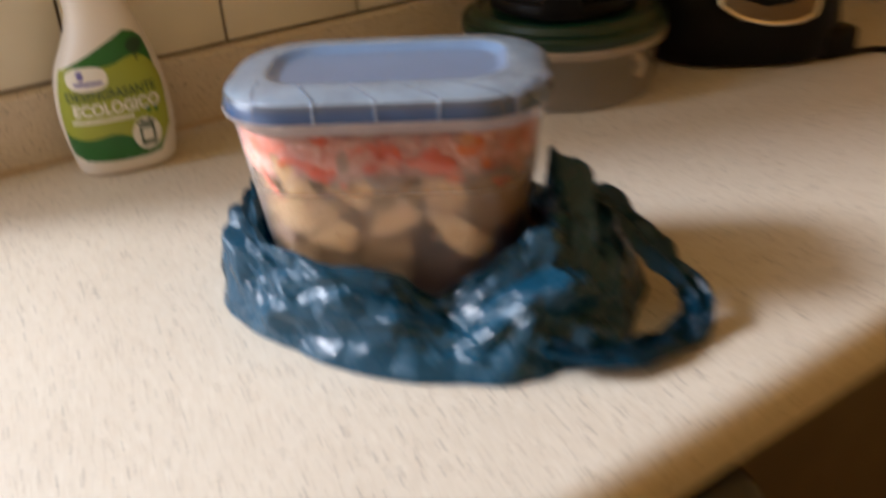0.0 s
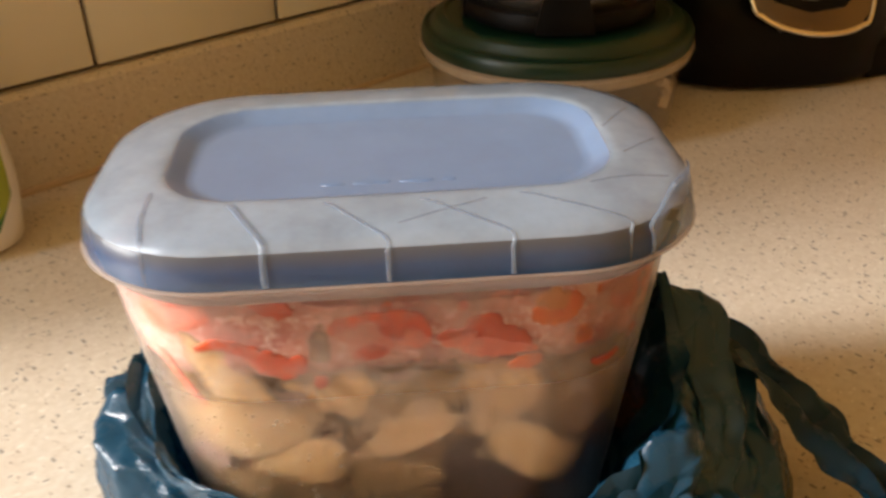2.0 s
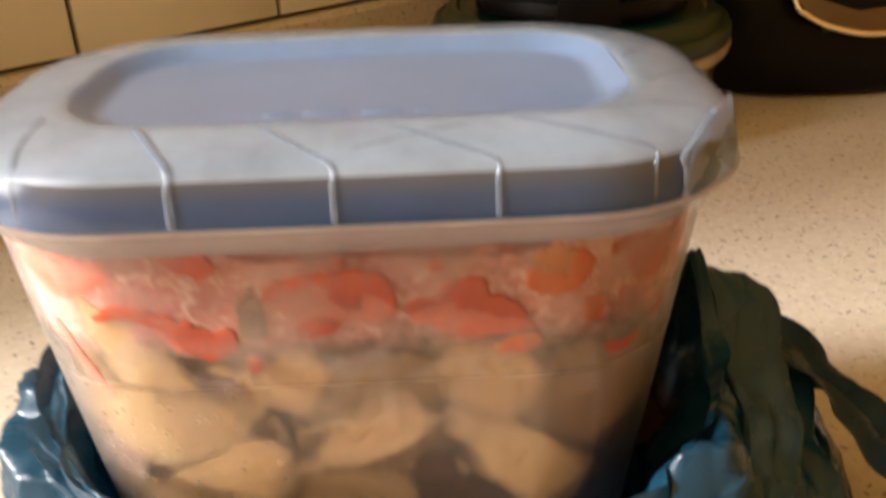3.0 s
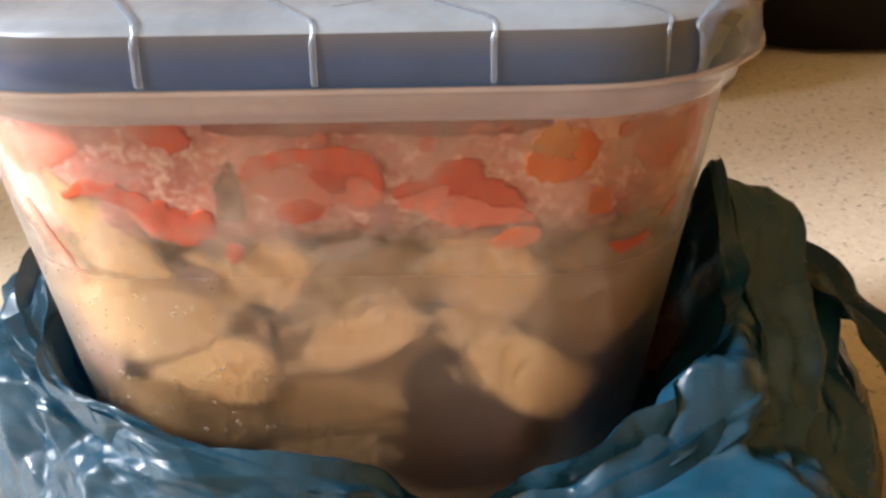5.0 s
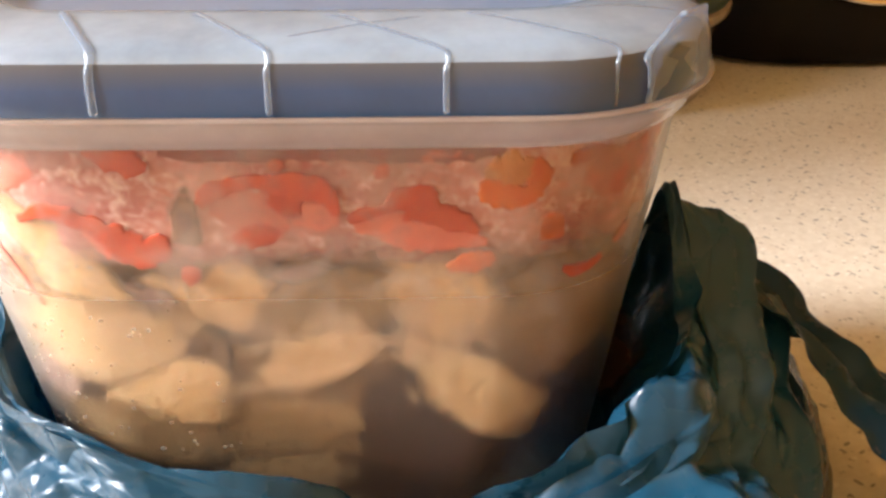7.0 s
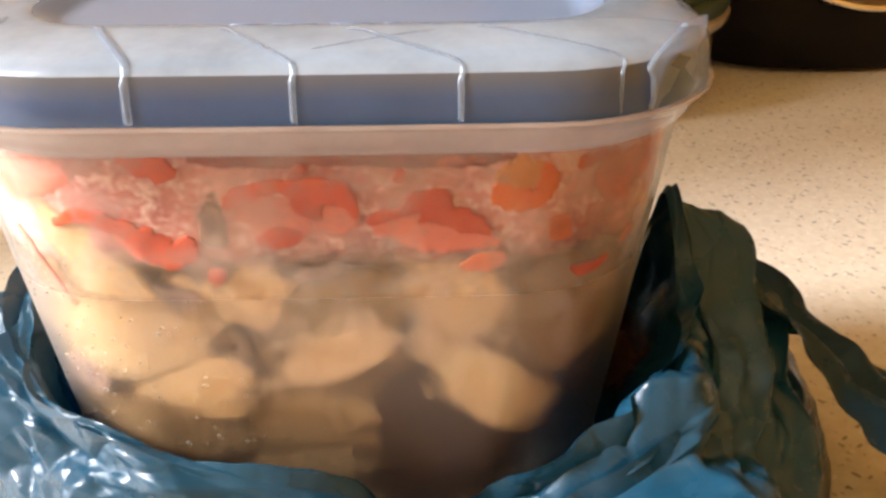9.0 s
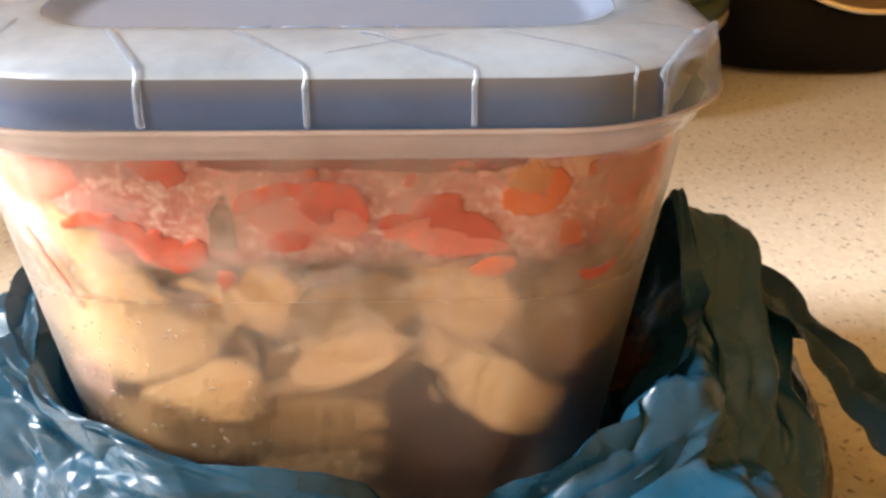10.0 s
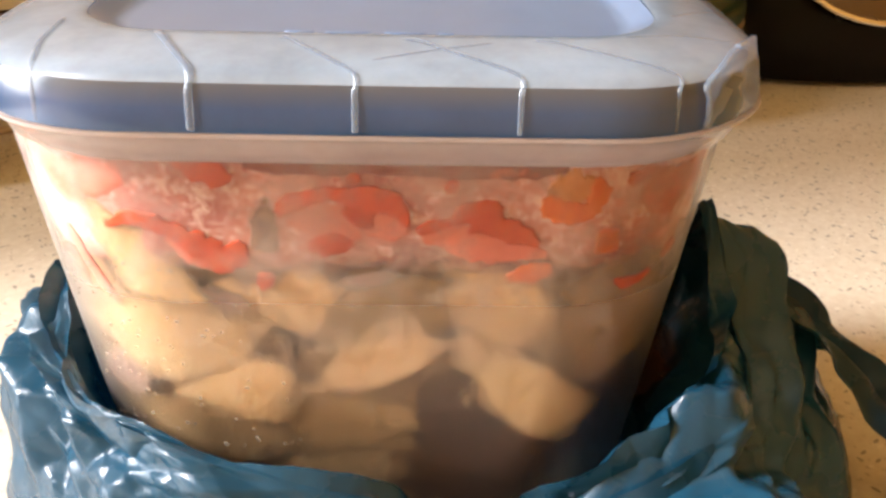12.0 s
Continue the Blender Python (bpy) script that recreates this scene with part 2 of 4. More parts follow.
LABEL_BLUE = plain("violet_print", (0.16, 0.15, 0.42), 0.4, var=0.08, scale=70.0, bmp=0)
GREENLID = plain("dark_green_plastic", (0.003, 0.022, 0.010), 0.36, var=0.15, scale=45.0)
BLACK = plain("black_plastic", (0.005, 0.0045, 0.0045), 0.42, var=0.25, scale=70.0, bmp=0.05, spec=0.12)
BRIGHT = plain("polished_steel", (0.85, 0.80, 0.74), 0.08, 1.0, var=0.03, scale=90.0, bmp=0)
CHROME = plain("brushed_steel", (0.20, 0.155, 0.118), 0.27, 1.0, var=0.06, scale=90.0, bmp=0.03)
BUTTON = plain("grey_button_print", (0.11, 0.10, 0.09), 0.45, var=0.1, scale=60.0, bmp=0)
BAG = bag_material()
TUB = hazy("frosted_tub_plastic", (0.94, 0.77, 0.67), 0.93, 0.42, frost=0.16, trans=0.5, fog=75.0, blur=0.34)
TUBRIM = hazy("milky_rim_plastic", (0.80, 0.70, 0.63), 0.50, 0.24, trans=0.5)
LIDTOP = hazy("blue_lid_plastic", (0.37, 0.45, 0.55), 0.10, 0.20, var=0.16, trans=0.35)
LIDPANEL = hazy("blue_lid_panel_plastic", (0.225, 0.325, 0.52), 0.08, 0.32, var=0.06, trans=0.30)
# The skirt's upper edge carries a painted sheen over its navy.
SKIRT = hazy("navy_lid_skirt_plastic", (0.050, 0.108, 0.235), 0.08, 0.20, var=0.12, trans=0.25, top_sheen=(0.135, 0.14, 0.15))
FILMRIDGE = hazy("clear_film_wrinkle", (0.32, 0.39, 0.50), 0.62, 0.26, trans=0.3)
FLAP = hazy("loose_clear_film", (0.40, 0.46, 0.58), 0.45, 0.20, trans=0.4)
BOXCLEAR = hazy("clear_box_plastic", (0.62, 0.52, 0.40), 0.88, 0.12, trans=0.4)
BOXRIM = hazy("clear_box_rim_plastic", (0.66, 0.54, 0.40), 0.30, 0.20, trans=0.4)
CARAFE = hazy("smoked_jug_glass", (0.045, 0.042, 0.036), 0.40, 0.06, trans=0.2)
RED = food_material("red_pepper", [(0.30, (0.50, 0.046, 0.010)), (0.7, (0.62, 0.115, 0.028))], rim_col=(0.62, 0.20, 0.11), much=0.12)
ORANGE = food_material("orange_pepper", [(0.30, (0.58, 0.10, 0.015)), (0.7, (0.68, 0.18, 0.035))], rim_col=(0.60, 0.24, 0.11), much=0.35)
PALERED = food_material("sauce_coated_pepper", [(0.30, (0.60, 0.135, 0.075)), (0.7, (0.68, 0.22, 0.135))], 60.0)
OCHRE = food_material("ochre_pepper", [(0.30, (0.50, 0.17, 0.035)), (0.7, (0.64, 0.30, 0.12))], 90.0)
PINK = sauce_material()
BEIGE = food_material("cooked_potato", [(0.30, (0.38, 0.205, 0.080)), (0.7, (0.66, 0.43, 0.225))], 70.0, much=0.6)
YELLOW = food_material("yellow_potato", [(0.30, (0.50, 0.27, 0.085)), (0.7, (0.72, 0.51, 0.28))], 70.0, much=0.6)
BROTH = food_material("brown_broth", [(0.32, (0.22, 0.115, 0.045)), (0.68, (0.42, 0.25, 0.115))], 30.0)
TAN = food_material("tan_broth", [(0.30, (0.22, 0.13, 0.055)), (0.7, (0.40, 0.24, 0.105))], 60.0, rim_col=(0.30, 0.17, 0.07), much=0.6)
DARK = food_material("dark_mushroom", [(0.30, (0.036, 0.013, 0.005)), (0.7, (0.065, 0.026, 0.010))], 45.0, rim_col=(0.10, 0.05, 0.022), much=0.3)
DARK.node_tree.nodes["Principled BSDF"].inputs["Specular IOR Level"].default_value = 0.1
HEADSPACE = food_material("headspace_shade", [(0.30, (0.30, 0.085, 0.055)), (0.7, (0.42, 0.15, 0.11))], 60.0)
GREY = food_material("grey_mushroom_gap", [(0.30, (0.17, 0.10, 0.082)), (0.7, (0.27, 0.165, 0.135))], 45.0, much=0.6)


def link_bm(name, bm, mat, smooth=True):
    me = bpy.data.meshes.new(name)
    bmesh.ops.recalc_face_normals(bm, faces=bm.faces[:])
    bm.to_mesh(me)
    bm.free()
    me.materials.append(mat)
    if smooth:
        me.polygons.foreach_set("use_smooth", [True] * len(me.polygons))
        me.set_sharp_from_angle(angle=radians(42))
    return new(name, me)


def part(name, bm, mat, parent, label="", smooth=True):
    ob = link_bm(name, bm, mat, smooth)
    ob.parent = parent
    return tagged(ob, label)


def base_at(name, m, label, category, kind="", group=""):
    e = new(name)
    e.matrix_world = m
    return tagged(e, label, category, group, kind)


def box(bm, x0, x1, y0, y1, z0, z1, bev=0.0, seg=2):
    r = bmesh.ops.create_cube(bm, size=1.0, matrix=Matrix.LocRotScale(((x0 + x1) / 2, (y0 + y1) / 2, (z0 + z1) / 2), None, (x1 - x0, y1 - y0, z1 - z0)))
    if bev:
        edges = list({e for v in r["verts"] for e in v.link_edges})
        bmesh.ops.bevel(bm, geom=edges, offset=bev, segments=seg, profile=0.5, affect="EDGES")
    return bm


def boxed(*a, **k):
    return box(bmesh.new(), *a, **k)


def loft(rings, closed=True, cap0=False, cap1=False):
    """A skin over rings of points, all of one length."""
    bm = bmesh.new()
    vs = [[bm.verts.new(p) for p in r] for r in rings]
    n = len(rings[0])
    for a, b in zip(vs, vs[1:]):
        for i in range(n if closed else n - 1):
            j = (i + 1) % n
            bm.faces.new((a[i], a[j], b[j], b[i]))
    if cap0:
        bm.faces.new(vs[0][::-1])
    if cap1:
        bm.faces.new(vs[-1])
    return bm


def rrect(cx, cy, hx, hy, r, z, n=10, bow=0.0):
    """A ring: a rounded rectangle whose sides bow out a little."""
    pts = []
    r = min(r, hx * 0.98, hy * 0.98)
    for qx, qy, a0 in ((1, 1, 0), (-1, 1, 90), (-1, -1, 180), (1, -1, 270)):
        for k in range(n + 1):
            a = radians(a0 + 90 * k / n)
            pts.append([qx * (hx - r) + r * math.cos(a), qy * (hy - r) + r * math.sin(a)])
        ex, ey = pts[-1], None
        nxt = {(1, 1): (-1, 1), (-1, 1): (-1, -1), (-1, -1): (1, -1), (1, -1): (1, 1)}[(qx, qy)]
        a = radians(a0 + 90)
        tx, ty = nxt[0] * (hx - r) + r * math.cos(a), nxt[1] * (hy - r) + r * math.sin(a)
        for k in range(1, 8):
            pts.append([ex[0] + (tx - ex[0]) * k / 8, ex[1] + (ty - ex[1]) * k / 8])
    out = []
    for x, y in pts:
        fx, fy = max(0, 1 - (x / hx) ** 2), max(0, 1 - (y / hy) ** 2)
        out.append((cx + x + bow * fy * (1 if x > 0 else -1) * (abs(x) / hx), cy + y + bow * fx * (1 if y > 0 else -1) * (abs(y) / hy), z))
    return out


def circle(cx, cy, r, z, n=64, p=2.0, ry=None):
    ry = r if ry is None else ry
    o = []
    for k in range(n):
        a = math.tau * k / n
        c, s = math.cos(a), math.sin(a)
        o.append((cx + r * math.copysign(abs(c) ** (2 / p), c), cy + ry * math.copysign(abs(s) ** (2 / p), s), z))
    return o


def tube(bm, pts, rad, n=8, flat=1.0):
    """A round bar along points."""
    pts = [Vector(p) for p in pts]
    rings = []
    for i, p in enumerate(pts):
        d = (pts[min(i + 1, len(pts) - 1)] - pts[max(i - 1, 0)]).normalized()
        s = d.cross(Vector((0, 0, 1)))
        s = s.normalized() if s.length > 1e-4 else Vector((1, 0, 0))
        w = s.cross(d)
        k = rad * (0.35 if i in (0, len(pts) - 1) else 1)
        rings.append([bm.verts.new(p + s * (k * math.cos(math.tau * j / n)) + w * (k * flat * math.sin(math.tau * j / n))) for j in range(n)])
    for a, b in zip(rings, rings[1:]):
        for j in range(n):
            bm.faces.new((a[j], a[(j + 1) % n], b[(j + 1) % n], b[j]))
    bm.faces.new(rings[0][::-1])
    bm.faces.new(rings[-1])
    return bm


def smooth_path(pts, n=8):
    out, P = [], [Vector(p) for p in pts]
    for i in range(len(P) - 1):
        a, b, c, d = P[max(i - 1, 0)], P[i], P[i + 1], P[min(i + 2, len(P) - 1)]
        for k in range(n):
            s = k / n
            out.append(0.5 * ((2 * b) + (c - a) * s + (2 * a - 5 * b + 4 * c - d) * s * s + (3 * b - a - 3 * c + d) * s ** 3))
    return out + [P[-1]]


# ---- the room ----
def setting(name, bm, mat, label, category, smooth=False):
    return tagged(link_bm(name, bm, mat, smooth), label, category, kind="structure")


X0, X1, Y0, Y1, H = -2.1, 0.80, -1.6, 1.0, 2.5
WX0, WX1, WZ0, WZ1 = -1.74, -0.50, 0.962, 2.22  # the window in the tiled wall
wall_n = bmesh.new()
for a in ((X0, X1, Y1, Y1 + 0.12, 0.0, WZ0), (X0, X1, Y1, Y1 + 0.12, WZ1, H), (X0, WX0, Y1, Y1 + 0.12, WZ0, WZ1), (WX1, X1, Y1, Y1 + 0.12, WZ0, WZ1)):
    box(wall_n, *a)
wall_north = setting("wall_north", wall_n, GROUT, "kitchen wall with dark brown grout behind tiles", "wall")
# Unseen walls and ceiling, added to close the room and return warm light.
setting("wall_south", boxed(X0, X1, Y0 - 0.12, Y0, 0, H), WALLPAINT, "unseen kitchen wall, tinted to bounce warm light", "wall")
wall_east = setting("wall_east", boxed(X1, X1 + 0.12, Y0 - 0.12, Y1 + 0.12, 0, H), WALLPAINT, "assumed wall beside the worktop, tinted to bounce warm light", "wall")
setting("wall_west", boxed(X0 - 0.12, X0, Y0 - 0.12, Y1 + 0.12, 0, H), WALLPAINT, "unseen kitchen wall, tinted to bounce warm light", "wall")
setting("floor", boxed(X0, X1, Y0, Y1, -0.1, 0), FLOORMAT, "dark brown kitchen floor", "floor")
setting("ceiling", boxed(X0 - 0.12, X1 + 0.12, Y0 - 0.12, Y1 + 0.12, H, H + 0.1), CEILPAINT, "unseen ceiling, tinted to bounce warm light", "ceiling")

window = base_at("window_1", pose((WX0 + WX1) / 2, Y1 + 0.07, WZ0), "white framed kitchen window letting daylight in", "window", "structure")
hw, hh = (WX1 - WX0) / 2, WZ1 - WZ0
wf = bmesh.new()
for a in ((-hw, hw, 0, 0.05), (-hw, hw, hh - 0.05, hh), (-hw, -hw + 0.05, 0.05, hh - 0.05), (hw - 0.03, hw, 0.05, hh - 0.05)):
    box(wf, a[0], a[1], -0.02, 0.02, a[2], a[3], 0.004)
part("window_frame", wf, WHITEFRAME, window)
glass = part("pane", boxed(-hw + 0.05, hw - 0.03, 0.022, 0.026, 0.05, hh - 0.05), hazy("window_glass", (0.9, 0.93, 0.93), 0.97, 0.02), window, smooth=False)
glass.visible_shadow = False
part("window_sill", boxed(-hw, hw, -0.085, -0.022, 0.0005, 0.012, 0.004), WHITEFRAME, window)

# worktop with its rounded front edge, and the upstand along the walls
YF = 0.368
prof = [(Y1, Z0), (YF + 0.018, Z0)]
prof += [(YF + 0.018 - 0.018 * math.sin(radians(a)), Z0 - 0.018 + 0.018 * math.cos(radians(a))) for a in range(10, 91, 10)]
prof += [(YF, Z0 - 0.036), (YF + 0.006, Z0 - 0.04), (Y1, Z0 - 0.04)]
worktop = setting("worktop", loft([[(x, y, z) for y, z in prof] for x in (X0, X1)], cap0=True, cap1=True), WORKTOP, "speckled beige laminate worktop with a rounded front edge", "worktop", True)
YU = 0.985
up = [(Y1, Z0 + 0.0004), (YU, Z0 + 0.0004), (YU, Z0 + 0.066), (YU + 0.004, Z0 + 0.070), (Y1, Z0 + 0.070)]
setting("upstand_north", loft([[(x, y, z) for y, z in up] for x in (X0, X1 - 0.015)], cap0=True, cap1=True), WORKTOP, "speckled beige laminate upstand against the tiled wall", "upstand")
setting("upstand_east", loft([[(X1 - (Y1 - y), yy, z) for y, z in up] for yy in (YF + 0.02, Y1)], cap0=True, cap1=True), WORKTOP, "speckled beige laminate upstand at the worktop end", "upstand")
bead = tube(bmesh.new(), [(X0 + 0.01, YU - 0.001, Z0 + 0.0015), (0.0, YU - 0.001, Z0 + 0.0015), (X1 - 0.02, YU - 0.001, Z0 + 0.0015)], 0.0028)
setting("trim", bead, plain("silicone_bead", (0.55, 0.42, 0.28), 0.35, var=0.1, scale=80.0), "thin beige sealing bead along the upstand", "trim", True)

# base cabinets and the oven front under the worktop
base = base_at("base_cabinet", pose(0.417, 0.708, 0), "dark brown wooden base cabinet under the worktop", "cabinet")
part("body", boxed(-0.38, 0.38, -0.28, 0.28, 0.10, 0.849), WOOD, base, smooth=False)
part("door", boxed(-0.378, 0.378, -0.30, -0.281, 0.11, 0.845, 0.003), WOOD, base, smooth=False)
part("plinth", boxed(-0.38, 0.38, -0.24, 0.28, 0.0, 0.099), WOOD, base, smooth=False)
oven = base_at("oven", pose(-0.269, 0.694, 0), "black built-in oven under the worktop", "oven")
part("body", boxed(-0.298, 0.302, -0.28, 0.29, 0.0, 0.849), BLACKGLASS, oven, smooth=False)
part("front_panel", boxed(-0.298, 0.302, -0.345, -0.281, 0.10, 0.846, 0.02, 4), BLACKGLASS, oven)

# ---- spray bottle ----
BX, BY = -0.134, 0.938
BPROF = [(0.0, 0.040, 0.040, 0.022), (0.003, 0.045, 0.045, 0.026), (0.012, 0.0475, 0.0475, 0.028), (0.040, 0.052, 0.051, 0.031), (0.068, 0.052, 0.050, 0.031), (0.095, 0.046, 0.046, 0.030),
         (0.120, 0.032, 0.039, 0.027), (0.140, 0.025, 0.032, 0.024), (0.160, 0.025, 0.026, 0.022), (0.185, 0.022, 0.021, 0.019), (0.205, 0.0145, 0.0145, 0.0145), (0.225, 0.0135, 0.0135, 0.0135)]


BPROF = [(z, l * 0.915, r * 0.935, d) for z, l, r, d in BPROF]


def bottle_size(z):
    zs = [p[0] for p in BPROF]
    i = max(0, min(len(zs) - 2, sum(1 for q in zs if q <= z) - 1))
    a, b, c, d = (BPROF[max(0, min(len(BPROF) - 1, i + k))] for k in (-1, 0, 1, 2))
    s = min(1, max(0, (z - b[0]) / (c[0] - b[0])))
    res = []
    for k in (1, 2, 3):
        m0, m1 = (c[k] - a[k]) / max(1e-6, c[0] - a[0]), (d[k] - b[k]) / max(1e-6, d[0] - b[0])
        h = c[0] - b[0]
        res.append((2 * s ** 3 - 3 * s * s + 1) * b[k] + (s ** 3 - 2 * s * s + s) * h * m0 + (3 * s * s - 2 * s ** 3) * c[k] + (s ** 3 - s * s) * h * m1)
    return res


def bottle_front(x, z, lift=0.0):
    """The place on the bottle's front that lies over x at the height z."""
    l, r, d = bottle_size(z)
    x = max(-0.94 * l, min(0.96 * r, x))
    w = l if x < 0 else r
    q = min(0.995, abs(x) / w)
    return (x, -d * (1 - q ** 2.5) ** (1 / 2.5) - lift, z)


def bottle_ring(z):
    l, r, d = bottle_size(z)
    o = []
    for k in range(56):
        a = math.tau * k / 56
        c, s = math.cos(a), math.sin(a)
        o.append(((r if c > 0 else l) * math.copysign(abs(c) ** 0.8, c), d * math.copysign(abs(s) ** 0.8, s), z))
    return o


def on_front(bm, lift):
    for v in bm.verts:
        v.co = bottle_front(v.co.x - 0.004, 0.0145 + (v.co.y - 0.0145) * 1.31, lift + v.co.z)
    return bm


def patch(outline, step=0.004):
    """A flat printed shape with inner points, in (x, height)."""
    bm = bmesh.new()
    vs = [bm.verts.new((x, y, 0)) for x, y in outline]
    bm.faces.new(vs)
    xs, ys = [p[0] for p in outline], [p[1] for p in outline]
    k = min(xs) + step
    while k < max(xs):
        bmesh.ops.bisect_plane(bm, geom=bm.verts[:] + bm.edges[:] + bm.faces[:], plane_co=(k, 0, 0), plane_no=(1, 0, 0))
        k += step
    k = min(ys) + step
    while k < max(ys):
        bmesh.ops.bisect_plane(bm, geom=bm.verts[:] + bm.edges[:] + bm.faces[:], plane_co=(0, k, 0), plane_no=(0, 1, 0))
        k += step
    return bm


def oval(cx, cy, rx, ry, n=32, p=2.0):
    return [(x, y) for x, y, z in circle(cx, cy, rx, 0, n, p, ry)]


def lettering(text, size, cx, cy, bold=0.0, width=None):
    cu = bpy.data.curves.new("lettering", "FONT")
    cu.body, cu.size, cu.align_x, cu.offset = text, size, "CENTER", bold
    tmp = bpy.data.objects.new("lettering", cu)
    scene.collection.objects.link(tmp)
    me = bpy.data.meshes.new_from_object(tmp.evaluated_get(bpy.context.evaluated_depsgraph_get()))
    bpy.data.objects.remove(tmp)
    bm = bmesh.new()
    bm.from_mesh(me)
    bpy.data.meshes.remove(me)
    have = max(v.co.x for v in bm.verts) - min(v.co.x for v in bm.verts)
    k = width / have if width else 1
    for v in bm.verts:
        v.co = (cx + v.co.x * k, cy + v.co.y, 0)
    bmesh.ops.triangulate(bm, faces=bm.faces[:])
    bmesh.ops.subdivide_edges(bm, edges=[e for e in bm.edges if e.calc_length() > 0.003], cuts=2)
    return bm


def make_bottle():
    b = base_at("spray_bottle", pose(BX, BY, Z0, 0, 0, -10), "white plastic degreaser spray bottle with a green label", "bottle")
    zs = [0, 0.0015, 0.003, 0.006, 0.012] + [0.012 + 0.006 * k for k in range(1, 36)]
    part("body", loft([bottle_ring(z) for z in zs if z <= 0.225], cap0=True, cap1=True), BOTTLEWHITE, b)
    part("collar", loft([circle(0, 0, r, z, 40) for r, z in ((0.016, 0.214), (0.0175, 0.216), (0.0175, 0.236), (0.015, 0.238))], cap0=True, cap1=True), LABEL_GREEN, b)
    head = bmesh.new()
    box(head, -0.045, 0.022, -0.013, 0.013, 0.239, 0.272, 0.006, 3)
    part("spray_head", head, BOTTLEWHITE, b, "white plastic spray head")
    part("trigger", tube(bmesh.new(), smooth_path([(-0.024, 0, 0.244), (-0.036, 0, 0.225), (-0.040, 0, 0.200), (-0.036, 0, 0.188)]), 0.006), LABEL_GREEN, b)
    # printed label, shapes over one another
    edge = []
    for z in [0.016 + 0.004 * k for k in range(20)]:
        edge.append((0.004 + min(0.86, 0.64 + 0.25 * min(1, (z - 0.016) / 0.018)) * bottle_size(0.0145 + (z - 0.0145) * 1.31)[1], z))
    left = [(0.004 - 0.95 * bottle_size(0.0145 + (z - 0.0145) * 1.31)[0], z) for z in [0.030 + 0.004 * k for k in range(13)]]
    whole = edge + [(0.030, 0.0975), (0.022, 0.0995)] + left[::-1] + [(-0.040, 0.022), (-0.030, 0.0165), (-0.005, 0.0145), (0.02, 0.0145)]
    lab = part("label", on_front(patch(whole), 0.0004), LABEL_GREEN, b, "dark and lime green printed label")
    lime = [(-0.046, 0.044), (-0.047, 0.058), (-0.043, 0.072), (-0.034, 0.079), (-0.018, 0.080), (0.004, 0.079), (0.022, 0.083), (0.036, 0.080), (0.0445, 0.066), (0.0455, 0.050), (0.044, 0.032), (0.034, 0.022), (0.022, 0.020),
            (0.010, 0.030), (-0.004, 0.034), (-0.024, 0.032), (-0.038, 0.035)]
    part("lime_field", on_front(patch([tuple(p[:2]) for p in smooth_path([(*p, 0) for p in lime + lime[:1]], 4)[:-1]]), 0.0008), LABEL_LIME, lab)
    part("logo_oval", on_front(patch(oval(-0.015, 0.0725, 0.0165, 0.0078, p=2.6)), 0.0012), LABEL_WHITE, lab)
    mark = on_front(patch(oval(-0.020, 0.0752, 0.0028, 0.0032), 0.003), 0.0016)
    part("logo_mark", mark, LABEL_BLUE, lab)
    part("logo_bar", on_front(patch([(-0.026, 0.0685), (-0.003, 0.0685), (-0.003, 0.0708), (-0.026, 0.0708)], 0.003), 0.0016), LABEL_BLUE, lab)
    part("lettering", on_front(lettering("DESENGRASANTE", 0.0088, 0.002, 0.0585, 0.0001, 0.073), 0.0014), LABEL_DARK, lab)
    part("lettering", on_front(lettering("ECOLOGICO", 0.0108, 0.004, 0.0485, 0.0003, 0.071), 0.0014), LABEL_WHITE, lab)
    part("text_bar", on_front(patch([(-0.034, 0.0435), (0.016, 0.0435), (0.016, 0.0455), (-0.034, 0.0455)], 0.003), 0.0013), LABEL_WHITE, lab)
    part("leaf", on_front(patch(oval(0.0285, 0.0465, 0.0022, 0.0018), 0.003), 0.0013), LABEL_GREEN, lab)
    part("leaf", on_front(patch(oval(0.035, 0.0460, 0.0016, 0.0026), 0.003), 0.0013), LABEL_GREEN, lab)
    part("badge", on_front(patch(oval(0.0235, 0.0305, 0.0125, 0.0115)), 0.0013), LABEL_WHITE, lab)
    pic = bmesh.new()
    for x0, x1, y0, y1 in ((0.0195, 0.0325, 0.0235, 0.0265), (0.0195, 0.0215, 0.0265, 0.0375), (0.0305, 0.0325, 0.0265, 0.0375), (0.0195, 0.0325, 0.0355, 0.0375), (0.0185, 0.0335, 0.0385, 0.0402), (0.021, 0.0245, 0.0402, 0.0414), (0.0275, 0.031, 0.0402, 0.0414)):
        q = patch([(x0 - 0.002, y0 - 0.001), (x1 - 0.002, y0 - 0.001), (x1 - 0.002, y1 - 0.001), (x0 - 0.002, y1 - 0.001)], 0.003)
        me = bpy.data.meshes.new("t")
        q.to_mesh(me)
        q.free()
        pic.from_mesh(me)
        bpy.data.meshes.remove(me)
    part("oven_pictogram", on_front(pic, 0.0017), LABEL_DARK, lab)
    tree = patch(oval(0.028, 0.0890, 0.0068, 0.0048), 0.003)
    me = bpy.data.meshes.new("t")
    t2 = patch([(0.0272, 0.0795), (0.0290, 0.0795), (0.0286, 0.0860), (0.0276, 0.0860)], 0.003)
    t2.to_mesh(me)
    tree.from_mesh(me)
    part("tree_pictogram", on_front(tree, 0.0010), LABEL_DARK, lab)


make_bottle()

